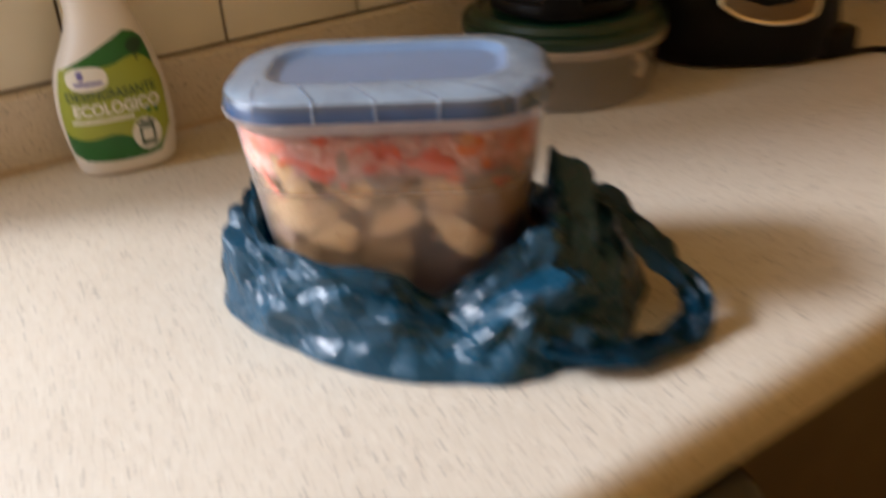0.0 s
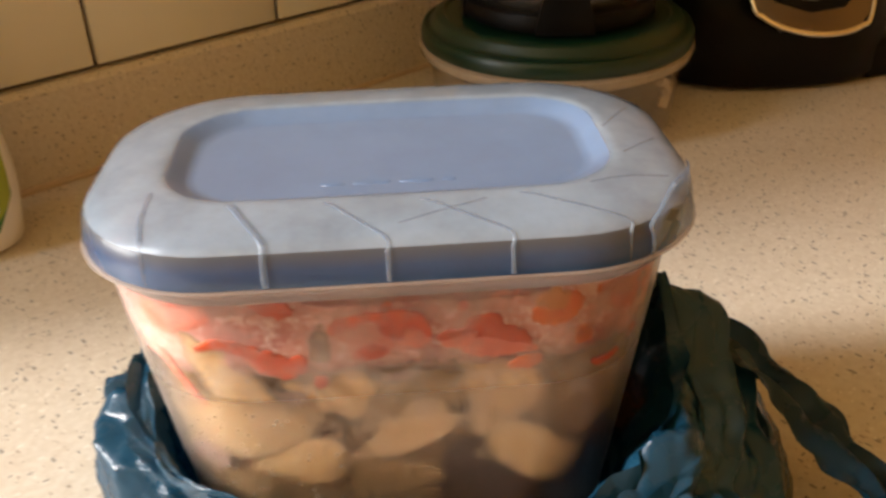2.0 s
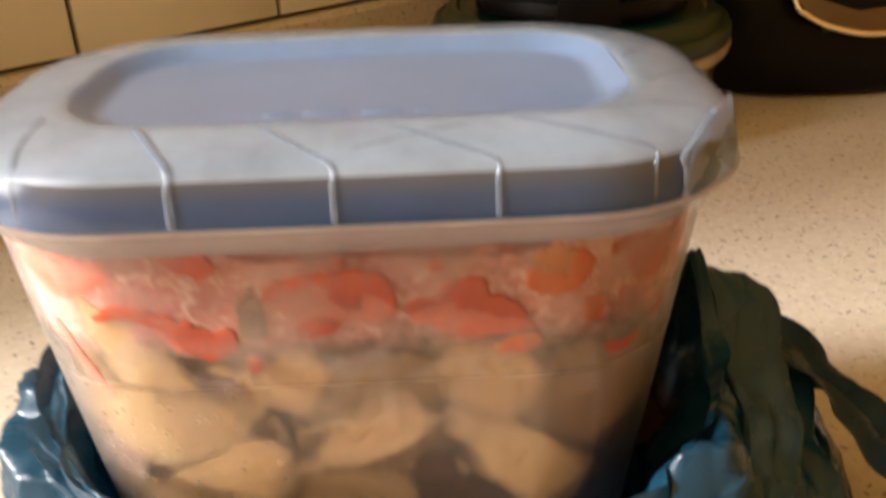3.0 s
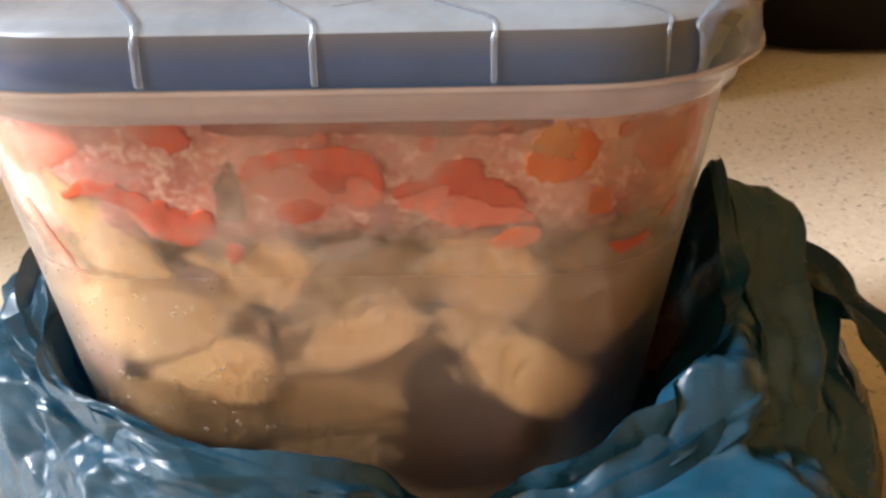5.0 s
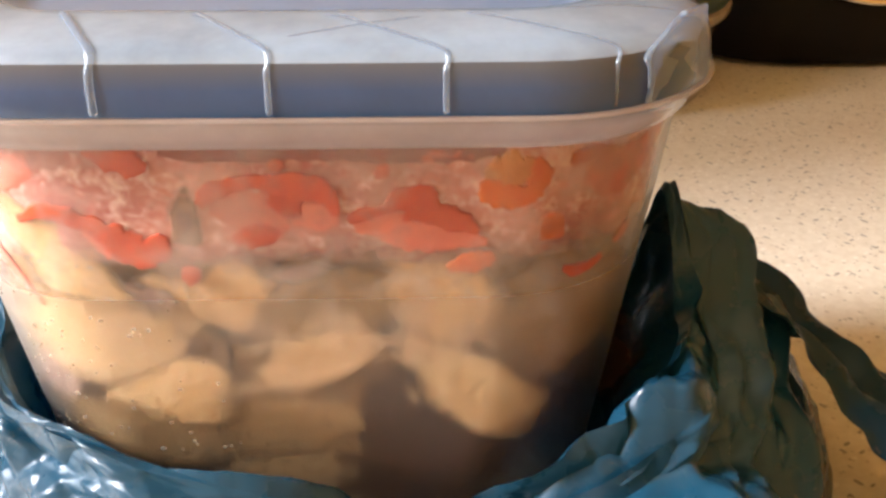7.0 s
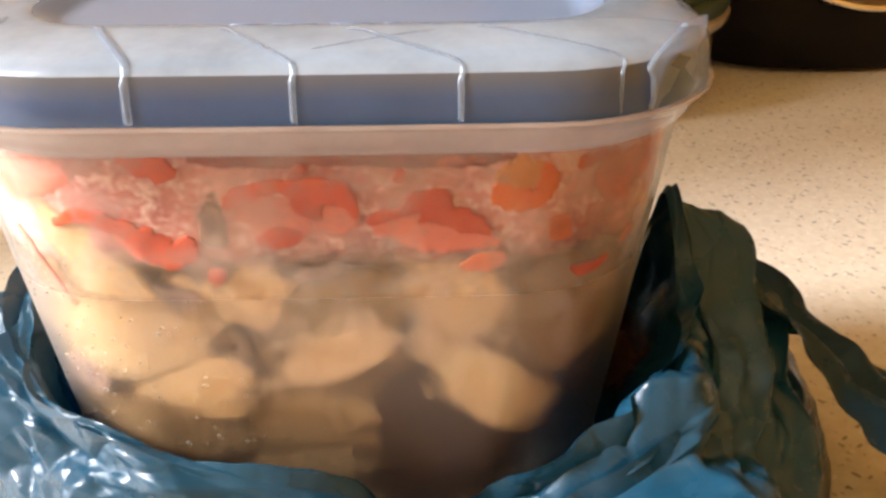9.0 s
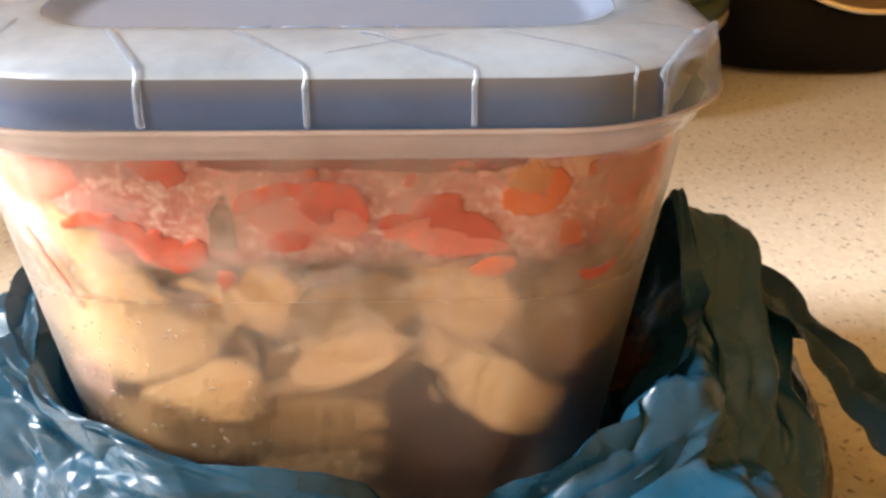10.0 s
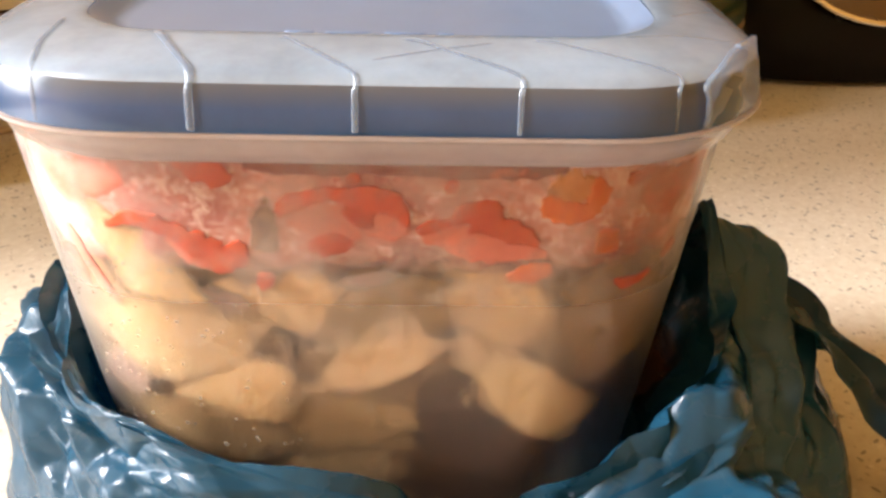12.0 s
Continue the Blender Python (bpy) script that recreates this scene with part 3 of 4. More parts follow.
# ---- the food tub ----
TUBM = pose(-0.0941, 0.5434, Z0, 0, 0, -37.7)
CU, CV = 0.002, 0.0600
TB = 0.003  # the tub stands on the bag's film
CB = 0.0010  # the middle of the body
BODY = [(0.000, 0.0690, 0.0420, 0.032), (0.004, 0.0735, 0.0460, 0.035), (0.034, 0.0778, 0.0482, 0.037), (0.058, 0.0812, 0.0495, 0.038), (0.1095, 0.0885, 0.0515, 0.040), (0.1315, 0.0912, 0.0525, 0.041)]


def body_at(z):
    for a, b in zip(BODY, BODY[1:]):
        if z <= b[0]:
            s = (z - a[0]) / (b[0] - a[0])
            return tuple(a[k] + (b[k] - a[k]) * s for k in (1, 2, 3))
    return BODY[-1][1:]


tub = base_at("food_tub", TUBM @ pose(0, 0, TB), "clear plastic food tub with a blue lid, full of cooked food", "food container")
outer = [rrect(CB, CV, *body_at(z), z, bow=0.0012) for z in (0, 0.0015, 0.004, 0.02, 0.034, 0.046, 0.058, 0.07, 0.08, 0.09, 0.10, 0.1095, 0.12, 0.1315)]
inner = [rrect(CB, CV, body_at(z)[0] - 0.0006, body_at(z)[1] - 0.0006, body_at(z)[2] - 0.0005, z, bow=0.0012) for z in (0.1315, 0.12, 0.1095, 0.10, 0.09, 0.08, 0.07, 0.058, 0.046, 0.034, 0.02, 0.005)]
part("body", loft(outer + inner, cap0=True, cap1=True), TUB, tub, "frosted see-through tub wall").visible_shadow = False
rim = [rrect(CU, CV, a, b, r, z, bow=0.001) for a, b, r, z in ((0.0918, 0.0530, 0.0412, 0.1305), (0.0923, 0.0548, 0.0415, 0.1318), (0.0928, 0.0562, 0.0418, 0.1345), (0.0936, 0.0577, 0.042, 0.1375), (0.0956, 0.0608, 0.043, 0.1390), (0.0961, 0.0613, 0.043, 0.1396), (0.0960, 0.0612, 0.043, 0.1402), (0.0930, 0.0585, 0.042, 0.1403), (0.0905, 0.0545, 0.0412, 0.134))]
part("rim", loft(rim), TUBRIM, tub, "milky white flared rim")
LZ = 0.1405
lid = part("lid", loft([rrect(CU, CV, a, b, r, z, bow=0.0012) for a, b, r, z in (
    (0.0905, 0.0570, 0.040, LZ + 0.006), (0.0930, 0.0592, 0.042, LZ + 0.0104), (0.0915, 0.0578, 0.041, LZ + 0.0118), (0.0870, 0.0535, 0.038, LZ + 0.0131), (0.080, 0.0455, 0.032, LZ + 0.0144), (0.0735, 0.0390, 0.026, LZ + 0.0150), (0.0705, 0.0364, 0.023, LZ + 0.0151), (0.0693, 0.0352, 0.022, LZ + 0.0147))]), LIDTOP, tub, "pale blue translucent lid with film wrinkles")
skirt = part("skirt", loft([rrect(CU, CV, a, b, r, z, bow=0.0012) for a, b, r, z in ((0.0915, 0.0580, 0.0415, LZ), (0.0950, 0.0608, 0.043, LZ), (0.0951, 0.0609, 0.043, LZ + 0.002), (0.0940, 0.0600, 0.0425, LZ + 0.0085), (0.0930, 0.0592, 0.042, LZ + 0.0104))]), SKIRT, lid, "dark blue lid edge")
part("recessed_panel", loft([rrect(CU, CV, a, b, r, z, bow=0.0008) for a, b, r, z in ((0.0694, 0.0353, 0.022, LZ + 0.0147), (0.0675, 0.0335, 0.021, LZ + 0.0137), (0.0650, 0.0312, 0.020, LZ + 0.0120), (0.0635, 0.0298, 0.019, LZ + 0.0112), (0.061, 0.028, 0.018, LZ + 0.0110))], cap1=True), LIDPANEL, lid, "blue recessed panel of the lid")
LIDTREE = BVHTree.FromPolygons([v.co.copy() for v in lid.data.vertices], [p.vertices[:] for p in lid.data.polygons])


def lid_z(u, v):
    h = LIDTREE.ray_cast(Vector((u, v, 1)), Vector((0, 0, -1)))[0]
    return h.z if h else LZ + 0.0104


def skirt_v(u, z):
    q = max(0.0, abs(u - CU) - 0.051)
    h = (z - LZ) / 0.0104
    return CV - 0.0609 + 0.0017 * h * h - 0.0012 * max(0, 1 - ((u - CU) / 0.095) ** 2) + (0.042 - math.sqrt(0.042 ** 2 - min(q, 0.04) ** 2)) - 0.0003


def wrinkle(pts, rad=0.0006, mat=FILMRIDGE):
    """A raised fold of the film: up the skirt (a height given) and over the top."""
    P = []
    for u, v, z in pts:
        P.append((u, skirt_v(u, z), z) if z else (u, v, lid_z(u, v) + rad * 0.3))
    if pts[0][2]:
        P = smooth_path(P, 6)
    else:
        P = [(p.x, p.y, lid_z(p.x, p.y) + rad * 0.3) for p in smooth_path(P, 6)]
    return part("wrinkle", tube(bmesh.new(), P, rad * 0.62, 8, 0.38), mat, lid)


for u, u2, v2, w in ((-0.034, -0.0485, 0.0262, 0.0015), (0.0003, -0.0225, 0.0245, 0.0011), (0.0350, 0.0035, 0.0240, 0.0010), (0.0689, 0.0310, 0.0240, 0.0007)):
    vk = skirt_v(u, LZ + 0.0104) + 0.0022
    pts = [(u, 0, LZ + 0.0006), (u, 0, LZ + 0.003), (u, 0, LZ + 0.006), (u, 0, LZ + 0.0092)]
    pts += [(u + (u2 - u) * f, vk + (v2 - vk) * f, 0) for f in (0.0, 0.25, 0.5, 0.75, 1.0)]
    wrinkle(pts, w)
wrinkle([(-0.0676, 0, LZ + 0.0006), (-0.0676, 0, LZ + 0.004), (-0.0678, 0, LZ + 0.0092), (-0.0685, 0.0085, 0), (-0.070, 0.018, 0), (-0.0695, 0.032, 0)], 0.0010)
wrinkle([(0.0035, 0.0075, 0), (0.016, 0.0125, 0), (0.030, 0.0175, 0)], 0.0004)
wrinkle([(0.0740, 0.0640, 0), (0.080, 0.073, 0), (0.0870, 0.083, 0)], 0.0004)
wrinkle([(0.0758, 0.0430, 0), (0.083, 0.050, 0), (0.0905, 0.057, 0)], 0.0004)
wrinkle([(0.0606, 0.0235, 0), (0.073, 0.0270, 0), (0.0870, 0.0285, 0)], 0.0004)
# the lifted flap of film round the lid's corner
def flap_row(a, b, r, z):
    """The stretch of a ring that lies round the corner, beyond the slanting fold."""
    ring = [p for p in rrect(CU, CV, a, b, r, z, n=24, bow=0.0012) if p[1] < 0.047 and p[0] > 0.0748 + max(0.0, p[1] - 0.004) * (0.62 if z > LZ + 0.0102 else 0.0)]
    return sorted(ring, key=lambda p: math.atan2(p[1] - CV, p[0] - 0.04))


rows = [flap_row(a, b, r, z) for a, b, r, z in ((0.0955, 0.0613, 0.0433, LZ + 0.0002), (0.0958, 0.0616, 0.0433, LZ + 0.003), (0.0954, 0.0612, 0.0430, LZ + 0.007), (0.0946, 0.0604, 0.0428, LZ + 0.0100),
                                                (0.0933, 0.0590, 0.042, LZ + 0.0124), (0.0918, 0.0574, 0.0413, LZ + 0.0134), (0.0905, 0.0560, 0.0408, LZ + 0.0138))]
least = min(len(r) for r in rows)
rows = [[r[round(k * (len(r) - 1) / (least - 1))] for k in range(least)] for r in rows]
flap = loft(rows, closed=False)
bmesh.ops.solidify(flap, geom=flap.faces[:], thickness=0.0005)
part("film_flap", flap, FLAP, lid, "loose clear film folded over the lid corner")
part("wrinkle", tube(bmesh.new(), smooth_path([rows[k][0] for k in range(7)] + [(0.0855, 0.0190, LZ + 0.0148), (0.0892, 0.0255, LZ + 0.0140)], 6), 0.0008, 8, 0.7), FILMRIDGE, lid)
# a faint moulded mark on the panel
for k, (w, o) in enumerate(((0.007, -0.018), (0.011, -0.006), (0.010, 0.008), (0.004, 0.018))):
    part("moulded_mark", boxed(CU + o - w / 2, CU + o + w / 2, 0.0385, 0.0410, LZ + 0.0106, LZ + 0.01118, 0.0001, 1), LIDPANEL, lid)

# ---- the food ----
food = base_at("cooked_food", TUBM @ pose(0, 0, TB), "red pepper pieces over cooked potato and mushrooms in broth", "food")


def wall_v(u, z):
    """Where the front wall of the tub stands over u at the height z."""
    ha, hb, hr = body_at(max(0.005, min(0.1305, z)))
    corner = max(0.0, abs(u - CB) - (ha - hr))
    return CV - hb + (hr - math.sqrt(max(0.0, hr * hr - min(hr, corner) ** 2))) - 0.0012 * max(0, 1 - ((u - CB) / ha) ** 2)


def fill(z0, z1, inset, seed, wob, steps=18, sink=0.0):
    """What fills the tub between two heights, with an uneven skin; sink: how far it draws back at its foot."""
    rings = []
    for k in range(steps + 1):
        z = z0 + (z1 - z0) * k / steps
        a, b, r = body_at(z)
        deep = inset + sink * max(0.0, 1 - (z - z0) / 0.014)
        out = []
        for p in rrect(CB, CV, a - deep, b - deep, r - 0.001, z, n=20, bow=0.0012):
            n = noise.noise(Vector((p[0] * 60 + seed, p[1] * 60, p[2] * 80))) + 0.5 * noise.noise(Vector((p[0] * 170, p[1] * 170 + seed, p[2] * 190)))
            d = Vector((p[0] - CB, p[1] - CV, 0)).normalized() * (min(0.0, n) * wob)
            out.append((p[0] + d.x, p[1] + d.y, z))
        rings.append(out)
    return loft(rings, cap0=True, cap1=True)


part("broth", fill(0.005, 0.1125, 0.0040, 3.0, 0.0008), BROTH, food, "brownish broth and soft vegetables")
part("sauce", fill(0.0880, 0.1296, 0.0015, 8.0, 0.0007, sink=0.008), PINK, food, "pink tomato sauce with pale frothy fat")


def lump(name, mat, u, z, a, b, tilt=0.0, depth=0.008, press=0.0022, rough=0.22):
    """A soft rounded piece that leans against the front wall of the tub."""
    seed = u * 310 + z * 170
    bm = bmesh.new()
    bmesh.ops.create_icosphere(bm, subdivisions=5, radius=1.0)
    rim_haze = bm.verts.layers.float.new("rim_haze")
    c, s = math.cos(radians(tilt)), math.sin(radians(tilt))
    for v in bm.verts:
        p = v.co.copy()
        k = 1 + rough * noise.noise(p * 1.3 + Vector((seed, seed * 2.3, 0))) + rough * 0.35 * noise.noise(p * 3.1 + Vector((0, seed, 5))) + rough * 0.10 * noise.noise(p * 6 + Vector((seed, 0, 2)))
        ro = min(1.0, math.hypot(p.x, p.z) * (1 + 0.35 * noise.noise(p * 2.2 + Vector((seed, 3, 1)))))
        # 0 in the middle to 1 at the edge: where the painted haze sets in.
        v[rim_haze] = min(1.0, max(0.0, (ro - 0.25) / 0.72))
        x, y, w = p.x * a * k, p.z * b * k, p.y * depth * (1 + 0.25 * noise.noise(p * 2.4 + Vector((seed, 1, 4))))
        uu, zz = u + x * c - y * s, max(0.005, min(0.1300, z + x * s + y * c))
        f = wall_v(uu, zz) + press
        d = w + depth * 0.70
        v.co = (uu, f + 0.34 * (d if d > 0.0008 else 0.0008 * math.exp(d / 0.0008 - 1)), zz)
    return part(name, bm, mat, food)


def strip(name, mat, path, press=0.0007, thick=0.0012, ragged=0.4):
    """A flat torn piece pressed against the front wall, along (across, up, half width)."""
    seed = path[0][0] * 420 + path[0][1] * 130
    P = smooth_path(path, 12)
    rings = []
    for i, p in enumerate(P):
        a, b = P[max(0, i - 1)], P[min(len(P) - 1, i + 1)]
        t = Vector((b.x - a.x, b.y - a.y)).normalized()
        ring = []
        for j in range(20):
            ang = math.tau * j / 20
            side = math.cos(ang)
            edge = 1 + ragged * noise.noise(Vector((p.x * 330, p.y * 330, seed + (4 if side > 0 else 0)))) + ragged * 0.6 * noise.noise(Vector((p.x * 1100, p.y * 1100, seed + (9 if side > 0 else 3))))
            w = max(0.0003, p.z) * math.copysign(abs(side) ** 0.55, side) * edge
            u, z = p.x - t.y * w, min(0.1303, p.y + t.x * w)
            d = thick * (0.5 - 0.5 * math.copysign(abs(math.sin(ang)) ** 0.6, math.sin(ang)))
            d += 0.0002 * noise.noise(Vector((u * 400, z * 400, seed)))
            ring.append((u, wall_v(u, z) + press + max(0.0, d), z))
        rings.append(ring)
    return part(name, loft(rings, cap0=True, cap1=True), mat, food)


PEP, POT, MUS_GAP = "pepper_piece", "potato_piece", "mushroom_piece"
# peppers in the sauce, the paler ones a little deeper
strip(PEP, RED, [(-0.0600, 0.1127, 0.0010), (-0.0520, 0.1150, 0.0022), (-0.0442, 0.1122, 0.0024), (-0.0385, 0.1080, 0.0034), (-0.0335, 0.1046, 0.0042), (-0.0297, 0.1064, 0.0032), (-0.0278, 0.1092, 0.0010)])
strip(PEP, RED, [(-0.0418, 0.1300, 0.0010), (-0.0372, 0.1285, 0.0028), (-0.0325, 0.1270, 0.0034), (-0.0288, 0.1258, 0.0014)])
strip(PEP, RED, [(-0.0192, 0.1170, 0.0014), (-0.0158, 0.1200, 0.0022), (-0.0100, 0.1219, 0.0018), (-0.0040, 0.1223, 0.0022), (0.0020, 0.1210, 0.0034), (0.0078, 0.1198, 0.0028), (0.0106, 0.1165, 0.0020), (0.0108, 0.1140, 0.0008)])
strip(PEP, RED, [(0.0002, 0.1215, 0.0030), (0.0005, 0.1180, 0.0042), (0.0014, 0.1152, 0.0026), (0.0030, 0.1138, 0.0008)], 0.0008)
strip(PEP, RED, [(0.0135, 0.1126, 0.0008), (0.0165, 0.1142, 0.0017), (0.0212, 0.1153, 0.0014), (0.0256, 0.1176, 0.0030), (0.0288, 0.1166, 0.0048), (0.0332, 0.1140, 0.0034), (0.0380, 0.1119, 0.0026), (0.0425, 0.1096, 0.0010)])
strip(PEP, PALERED, [(-0.0170, 0.1155, 0.0016), (-0.0120, 0.1158, 0.0042), (-0.0070, 0.1140, 0.0066), (-0.0030, 0.1122, 0.0058), (0.0005, 0.1120, 0.0018)], 0.0012)
strip(PEP, RED, [(-0.0125, 0.1080, 0.0016), (-0.0090, 0.1086, 0.0030), (-0.0045, 0.1094, 0.0026), (-0.0020, 0.1105, 0.0010)], 0.0011)
strip(PEP, PALERED, [(0.0010, 0.1122, 0.0016), (0.0050, 0.1138, 0.0036), (0.0092, 0.1130, 0.0030), (0.0112, 0.1122, 0.0010)], 0.0012)
strip(PEP, PALERED, [(0.0148, 0.1106, 0.0012), (0.0205, 0.1112, 0.0036), (0.0280, 0.1088, 0.0044), (0.0360, 0.1078, 0.0034), (0.0445, 0.1068, 0.0010)], 0.0012)
strip(PEP, PALERED, [(-0.0455, 0.1105, 0.0014), (-0.0410, 0.1075, 0.0030), (-0.0360, 0.1040, 0.0034), (-0.0320, 0.1030, 0.0012)], 0.0012)
strip(PEP, PALERED, [(-0.0760, 0.1255, 0.0030), (-0.0690, 0.1230, 0.0062), (-0.0610, 0.1245, 0.0052), (-0.0540, 0.1262, 0.0030)], 0.0016)
strip(PEP, RED, [(-0.0251, 0.0990, 0.0014), (-0.0230, 0.0987, 0.0025), (-0.0209, 0.0984, 0.0012)])
strip(PEP, RED, [(-0.0027, 0.1257, 0.0008), (-0.0010, 0.1262, 0.0018), (0.0004, 0.1268, 0.0008)])
strip(PEP, RED, [(0.0200, 0.1234, 0.0010), (0.0215, 0.1246, 0.0017), (0.0228, 0.1260, 0.0006)])
strip(PEP, ORANGE, [(0.0562, 0.1098, 0.0030), (0.0575, 0.1098, 0.0034), (0.0605, 0.1100, 0.0034), (0.0618, 0.1101, 0.0028)], ragged=0.12)
strip(PEP, RED, [(0.0625, 0.0978, 0.0007), (0.0655, 0.0966, 0.0018), (0.0688, 0.0968, 0.0015), (0.0722, 0.0984, 0.0007)])
strip(PEP, ORANGE, [(0.0355, 0.0995, 0.0010), (0.0390, 0.1008, 0.0026), (0.0430, 0.1018, 0.0027), (0.0462, 0.1026, 0.0010)], 0.0013)
strip(PEP, ORANGE, [(0.0436, 0.1222, 0.0014), (0.0460, 0.1192, 0.0032), (0.0500, 0.1178, 0.0030), (0.0543, 0.1192, 0.0028), (0.0555, 0.1235, 0.0024), (0.0548, 0.1272, 0.0010)], 0.0009, ragged=0.6)
strip(PEP, OCHRE, [(0.0435, 0.1235, 0.0018), (0.0475, 0.1238, 0.0044), (0.0520, 0.1240, 0.0042), (0.0550, 0.1255, 0.0016)], 0.0010, ragged=0.7)
strip(PEP, ORANGE, [(0.0628, 0.1248, 0.0012), (0.0650, 0.1268, 0.0024), (0.0690, 0.1276, 0.0020), (0.0725, 0.1268, 0.0010)], 0.0009, ragged=0.6)
strip(PEP, PALERED, [(0.0660, 0.1220, 0.0024), (0.0710, 0.1215, 0.0062), (0.0770, 0.1225, 0.0060), (0.0820, 0.1235, 0.0030)], 0.0013)
strip(PEP, PALERED, [(0.0755, 0.1005, 0.0008), (0.0780, 0.1025, 0.0020), (0.0796, 0.1045, 0.0010)], 0.0012)
# Dark strip under the rim, painted for the dim air gap above the sauce.
strip("tomato_skin", HEADSPACE, [(-0.0260, 0.1292, 0.0008), (-0.0120, 0.1284, 0.0017), (0.0060, 0.1286, 0.0014), (0.0240, 0.1284, 0.0018), (0.0400, 0.1286, 0.0016), (0.0480, 0.1290, 0.0006)], 0.0012, ragged=0.6)
strip(PEP, PALERED, [(0.0300, 0.1275, 0.0010), (0.0355, 0.1285, 0.0014), (0.0410, 0.1280, 0.0008)], 0.0012)
strip("onion_piece", PALERED, [(-0.0720, 0.1090, 0.0010), (-0.0690, 0.1020, 0.0016), (-0.0650, 0.0950, 0.0016), (-0.0600, 0.0890, 0.0008)], 0.0014)
lump(MUS_GAP, GREY, -0.0224, 0.1128, 0.0050, 0.0098, -4, 0.006, 0.0007)
lump(MUS_GAP, GREY, 0.0015, 0.0995, 0.0110, 0.0036, 12, 0.006, 0.0008)
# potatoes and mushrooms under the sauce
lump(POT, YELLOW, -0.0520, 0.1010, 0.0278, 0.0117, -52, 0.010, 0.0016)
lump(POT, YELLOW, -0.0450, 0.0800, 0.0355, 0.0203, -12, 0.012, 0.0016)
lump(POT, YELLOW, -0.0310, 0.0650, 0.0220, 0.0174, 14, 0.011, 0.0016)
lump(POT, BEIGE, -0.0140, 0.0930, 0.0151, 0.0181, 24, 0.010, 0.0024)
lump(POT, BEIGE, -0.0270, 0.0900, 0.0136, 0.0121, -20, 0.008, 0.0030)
lump(MUS_GAP, TAN, 0.0050, 0.0880, 0.0310, 0.0189, 24, 0.012, 0.0024)
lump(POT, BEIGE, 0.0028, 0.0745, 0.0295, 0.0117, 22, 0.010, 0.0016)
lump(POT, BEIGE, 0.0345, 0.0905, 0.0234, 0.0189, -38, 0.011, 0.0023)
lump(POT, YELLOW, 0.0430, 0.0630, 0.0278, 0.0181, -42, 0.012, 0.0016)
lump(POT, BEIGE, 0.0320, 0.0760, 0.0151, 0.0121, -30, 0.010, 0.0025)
lump(MUS_GAP, TAN, 0.0640, 0.0850, 0.0264, 0.0264, 0, 0.013, 0.0019, 0.18)
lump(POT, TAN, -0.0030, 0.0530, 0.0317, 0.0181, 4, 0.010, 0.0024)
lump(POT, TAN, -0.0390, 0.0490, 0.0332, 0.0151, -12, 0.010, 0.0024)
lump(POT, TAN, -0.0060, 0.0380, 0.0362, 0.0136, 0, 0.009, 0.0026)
lump(MUS_GAP, GREY, -0.0640, 0.0640, 0.0110, 0.0120, -20, 0.010, 0.0026)
lump(MUS_GAP, GREY, -0.0350, 0.0915, 0.0110, 0.0050, -16, 0.006, 0.0021)
lump(MUS_GAP, DARK, 0.0800, 0.0430, 0.0229, 0.0206, 60, 0.010, 0.0020)
lump(MUS_GAP, DARK, 0.0245, 0.0560, 0.0198, 0.0259, -12, 0.010, 0.0024)
lump(MUS_GAP, DARK, 0.0420, 0.0430, 0.0449, 0.0190, 6, 0.010, 0.0024)
lump(MUS_GAP, DARK, 0.0680, 0.0580, 0.0207, 0.0224, 30, 0.009, 0.0024)
lump(MUS_GAP, DARK, 0.0260, 0.0330, 0.0275, 0.0172, 0, 0.008, 0.0024)
# Two small grey lumps put in for the shaded gaps between the potatoes.
lump(MUS_GAP, GREY, 0.0210, 0.0860, 0.0046, 0.0103, 35, 0.007, 0.0034)
lump(MUS_GAP, GREY, -0.0200, 0.0740, 0.0031, 0.0088, 0, 0.007, 0.0034)

# condensation drops on the tub wall
drops = bmesh.new()
rnd = random.Random(5)
for k in range(116):
    z = rnd.uniform(0.045, 0.105)
    uu = -0.079 + 0.058 * rnd.random() ** 1.5 + (0.105 - z) * 0.10
    if abs(uu - CB) > body_at(z)[0] - 0.006:
        continue
    vv = wall_v(uu, z)
    r = rnd.uniform(0.00025, 0.0006)
    bmesh.ops.create_icosphere(drops, subdivisions=1, radius=1.0, matrix=Matrix.LocRotScale((uu, vv, z), Euler((0, rnd.uniform(-0.5, 0.5), 0)), (r * rnd.uniform(0.8, 1.6), r * 0.7, r)))
tagged(part("condensation", drops, hazy("water_drop", (0.75, 0.66, 0.56), 0.55, 0.06, trans=0.4), tub, "fine water drops on the tub wall"), kind="stuff")

# ---- the bag ----
BU, BV = 0.001, 0.0660
BAGT = [(-180, 0.095, 0.078, 0.127), (-165, 0.093, 0.070, 0.121), (-150, 0.089, 0.065, 0.109), (-132, 0.084, 0.063, 0.101), (-116, 0.076, 0.058, 0.101), (-100, 0.071, 0.052, 0.106), (-84, 0.068, 0.047, 0.113), (-70, 0.068, 0.036, 0.124),
        (-58, 0.074, 0.043, 0.138), (-47, 0.088, 0.060, 0.149), (-36, 0.098, 0.070, 0.160), (-24, 0.105, 0.074, 0.163), (-12, 0.103, 0.081, 0.158), (-2, 0.097, 0.104, 0.162), (8, 0.097, 0.072, 0.148), (35, 0.100, 0.050, 0.132), (90, 0.072, 0.040, 0.098), (135, 0.095, 0.055, 0.120)]


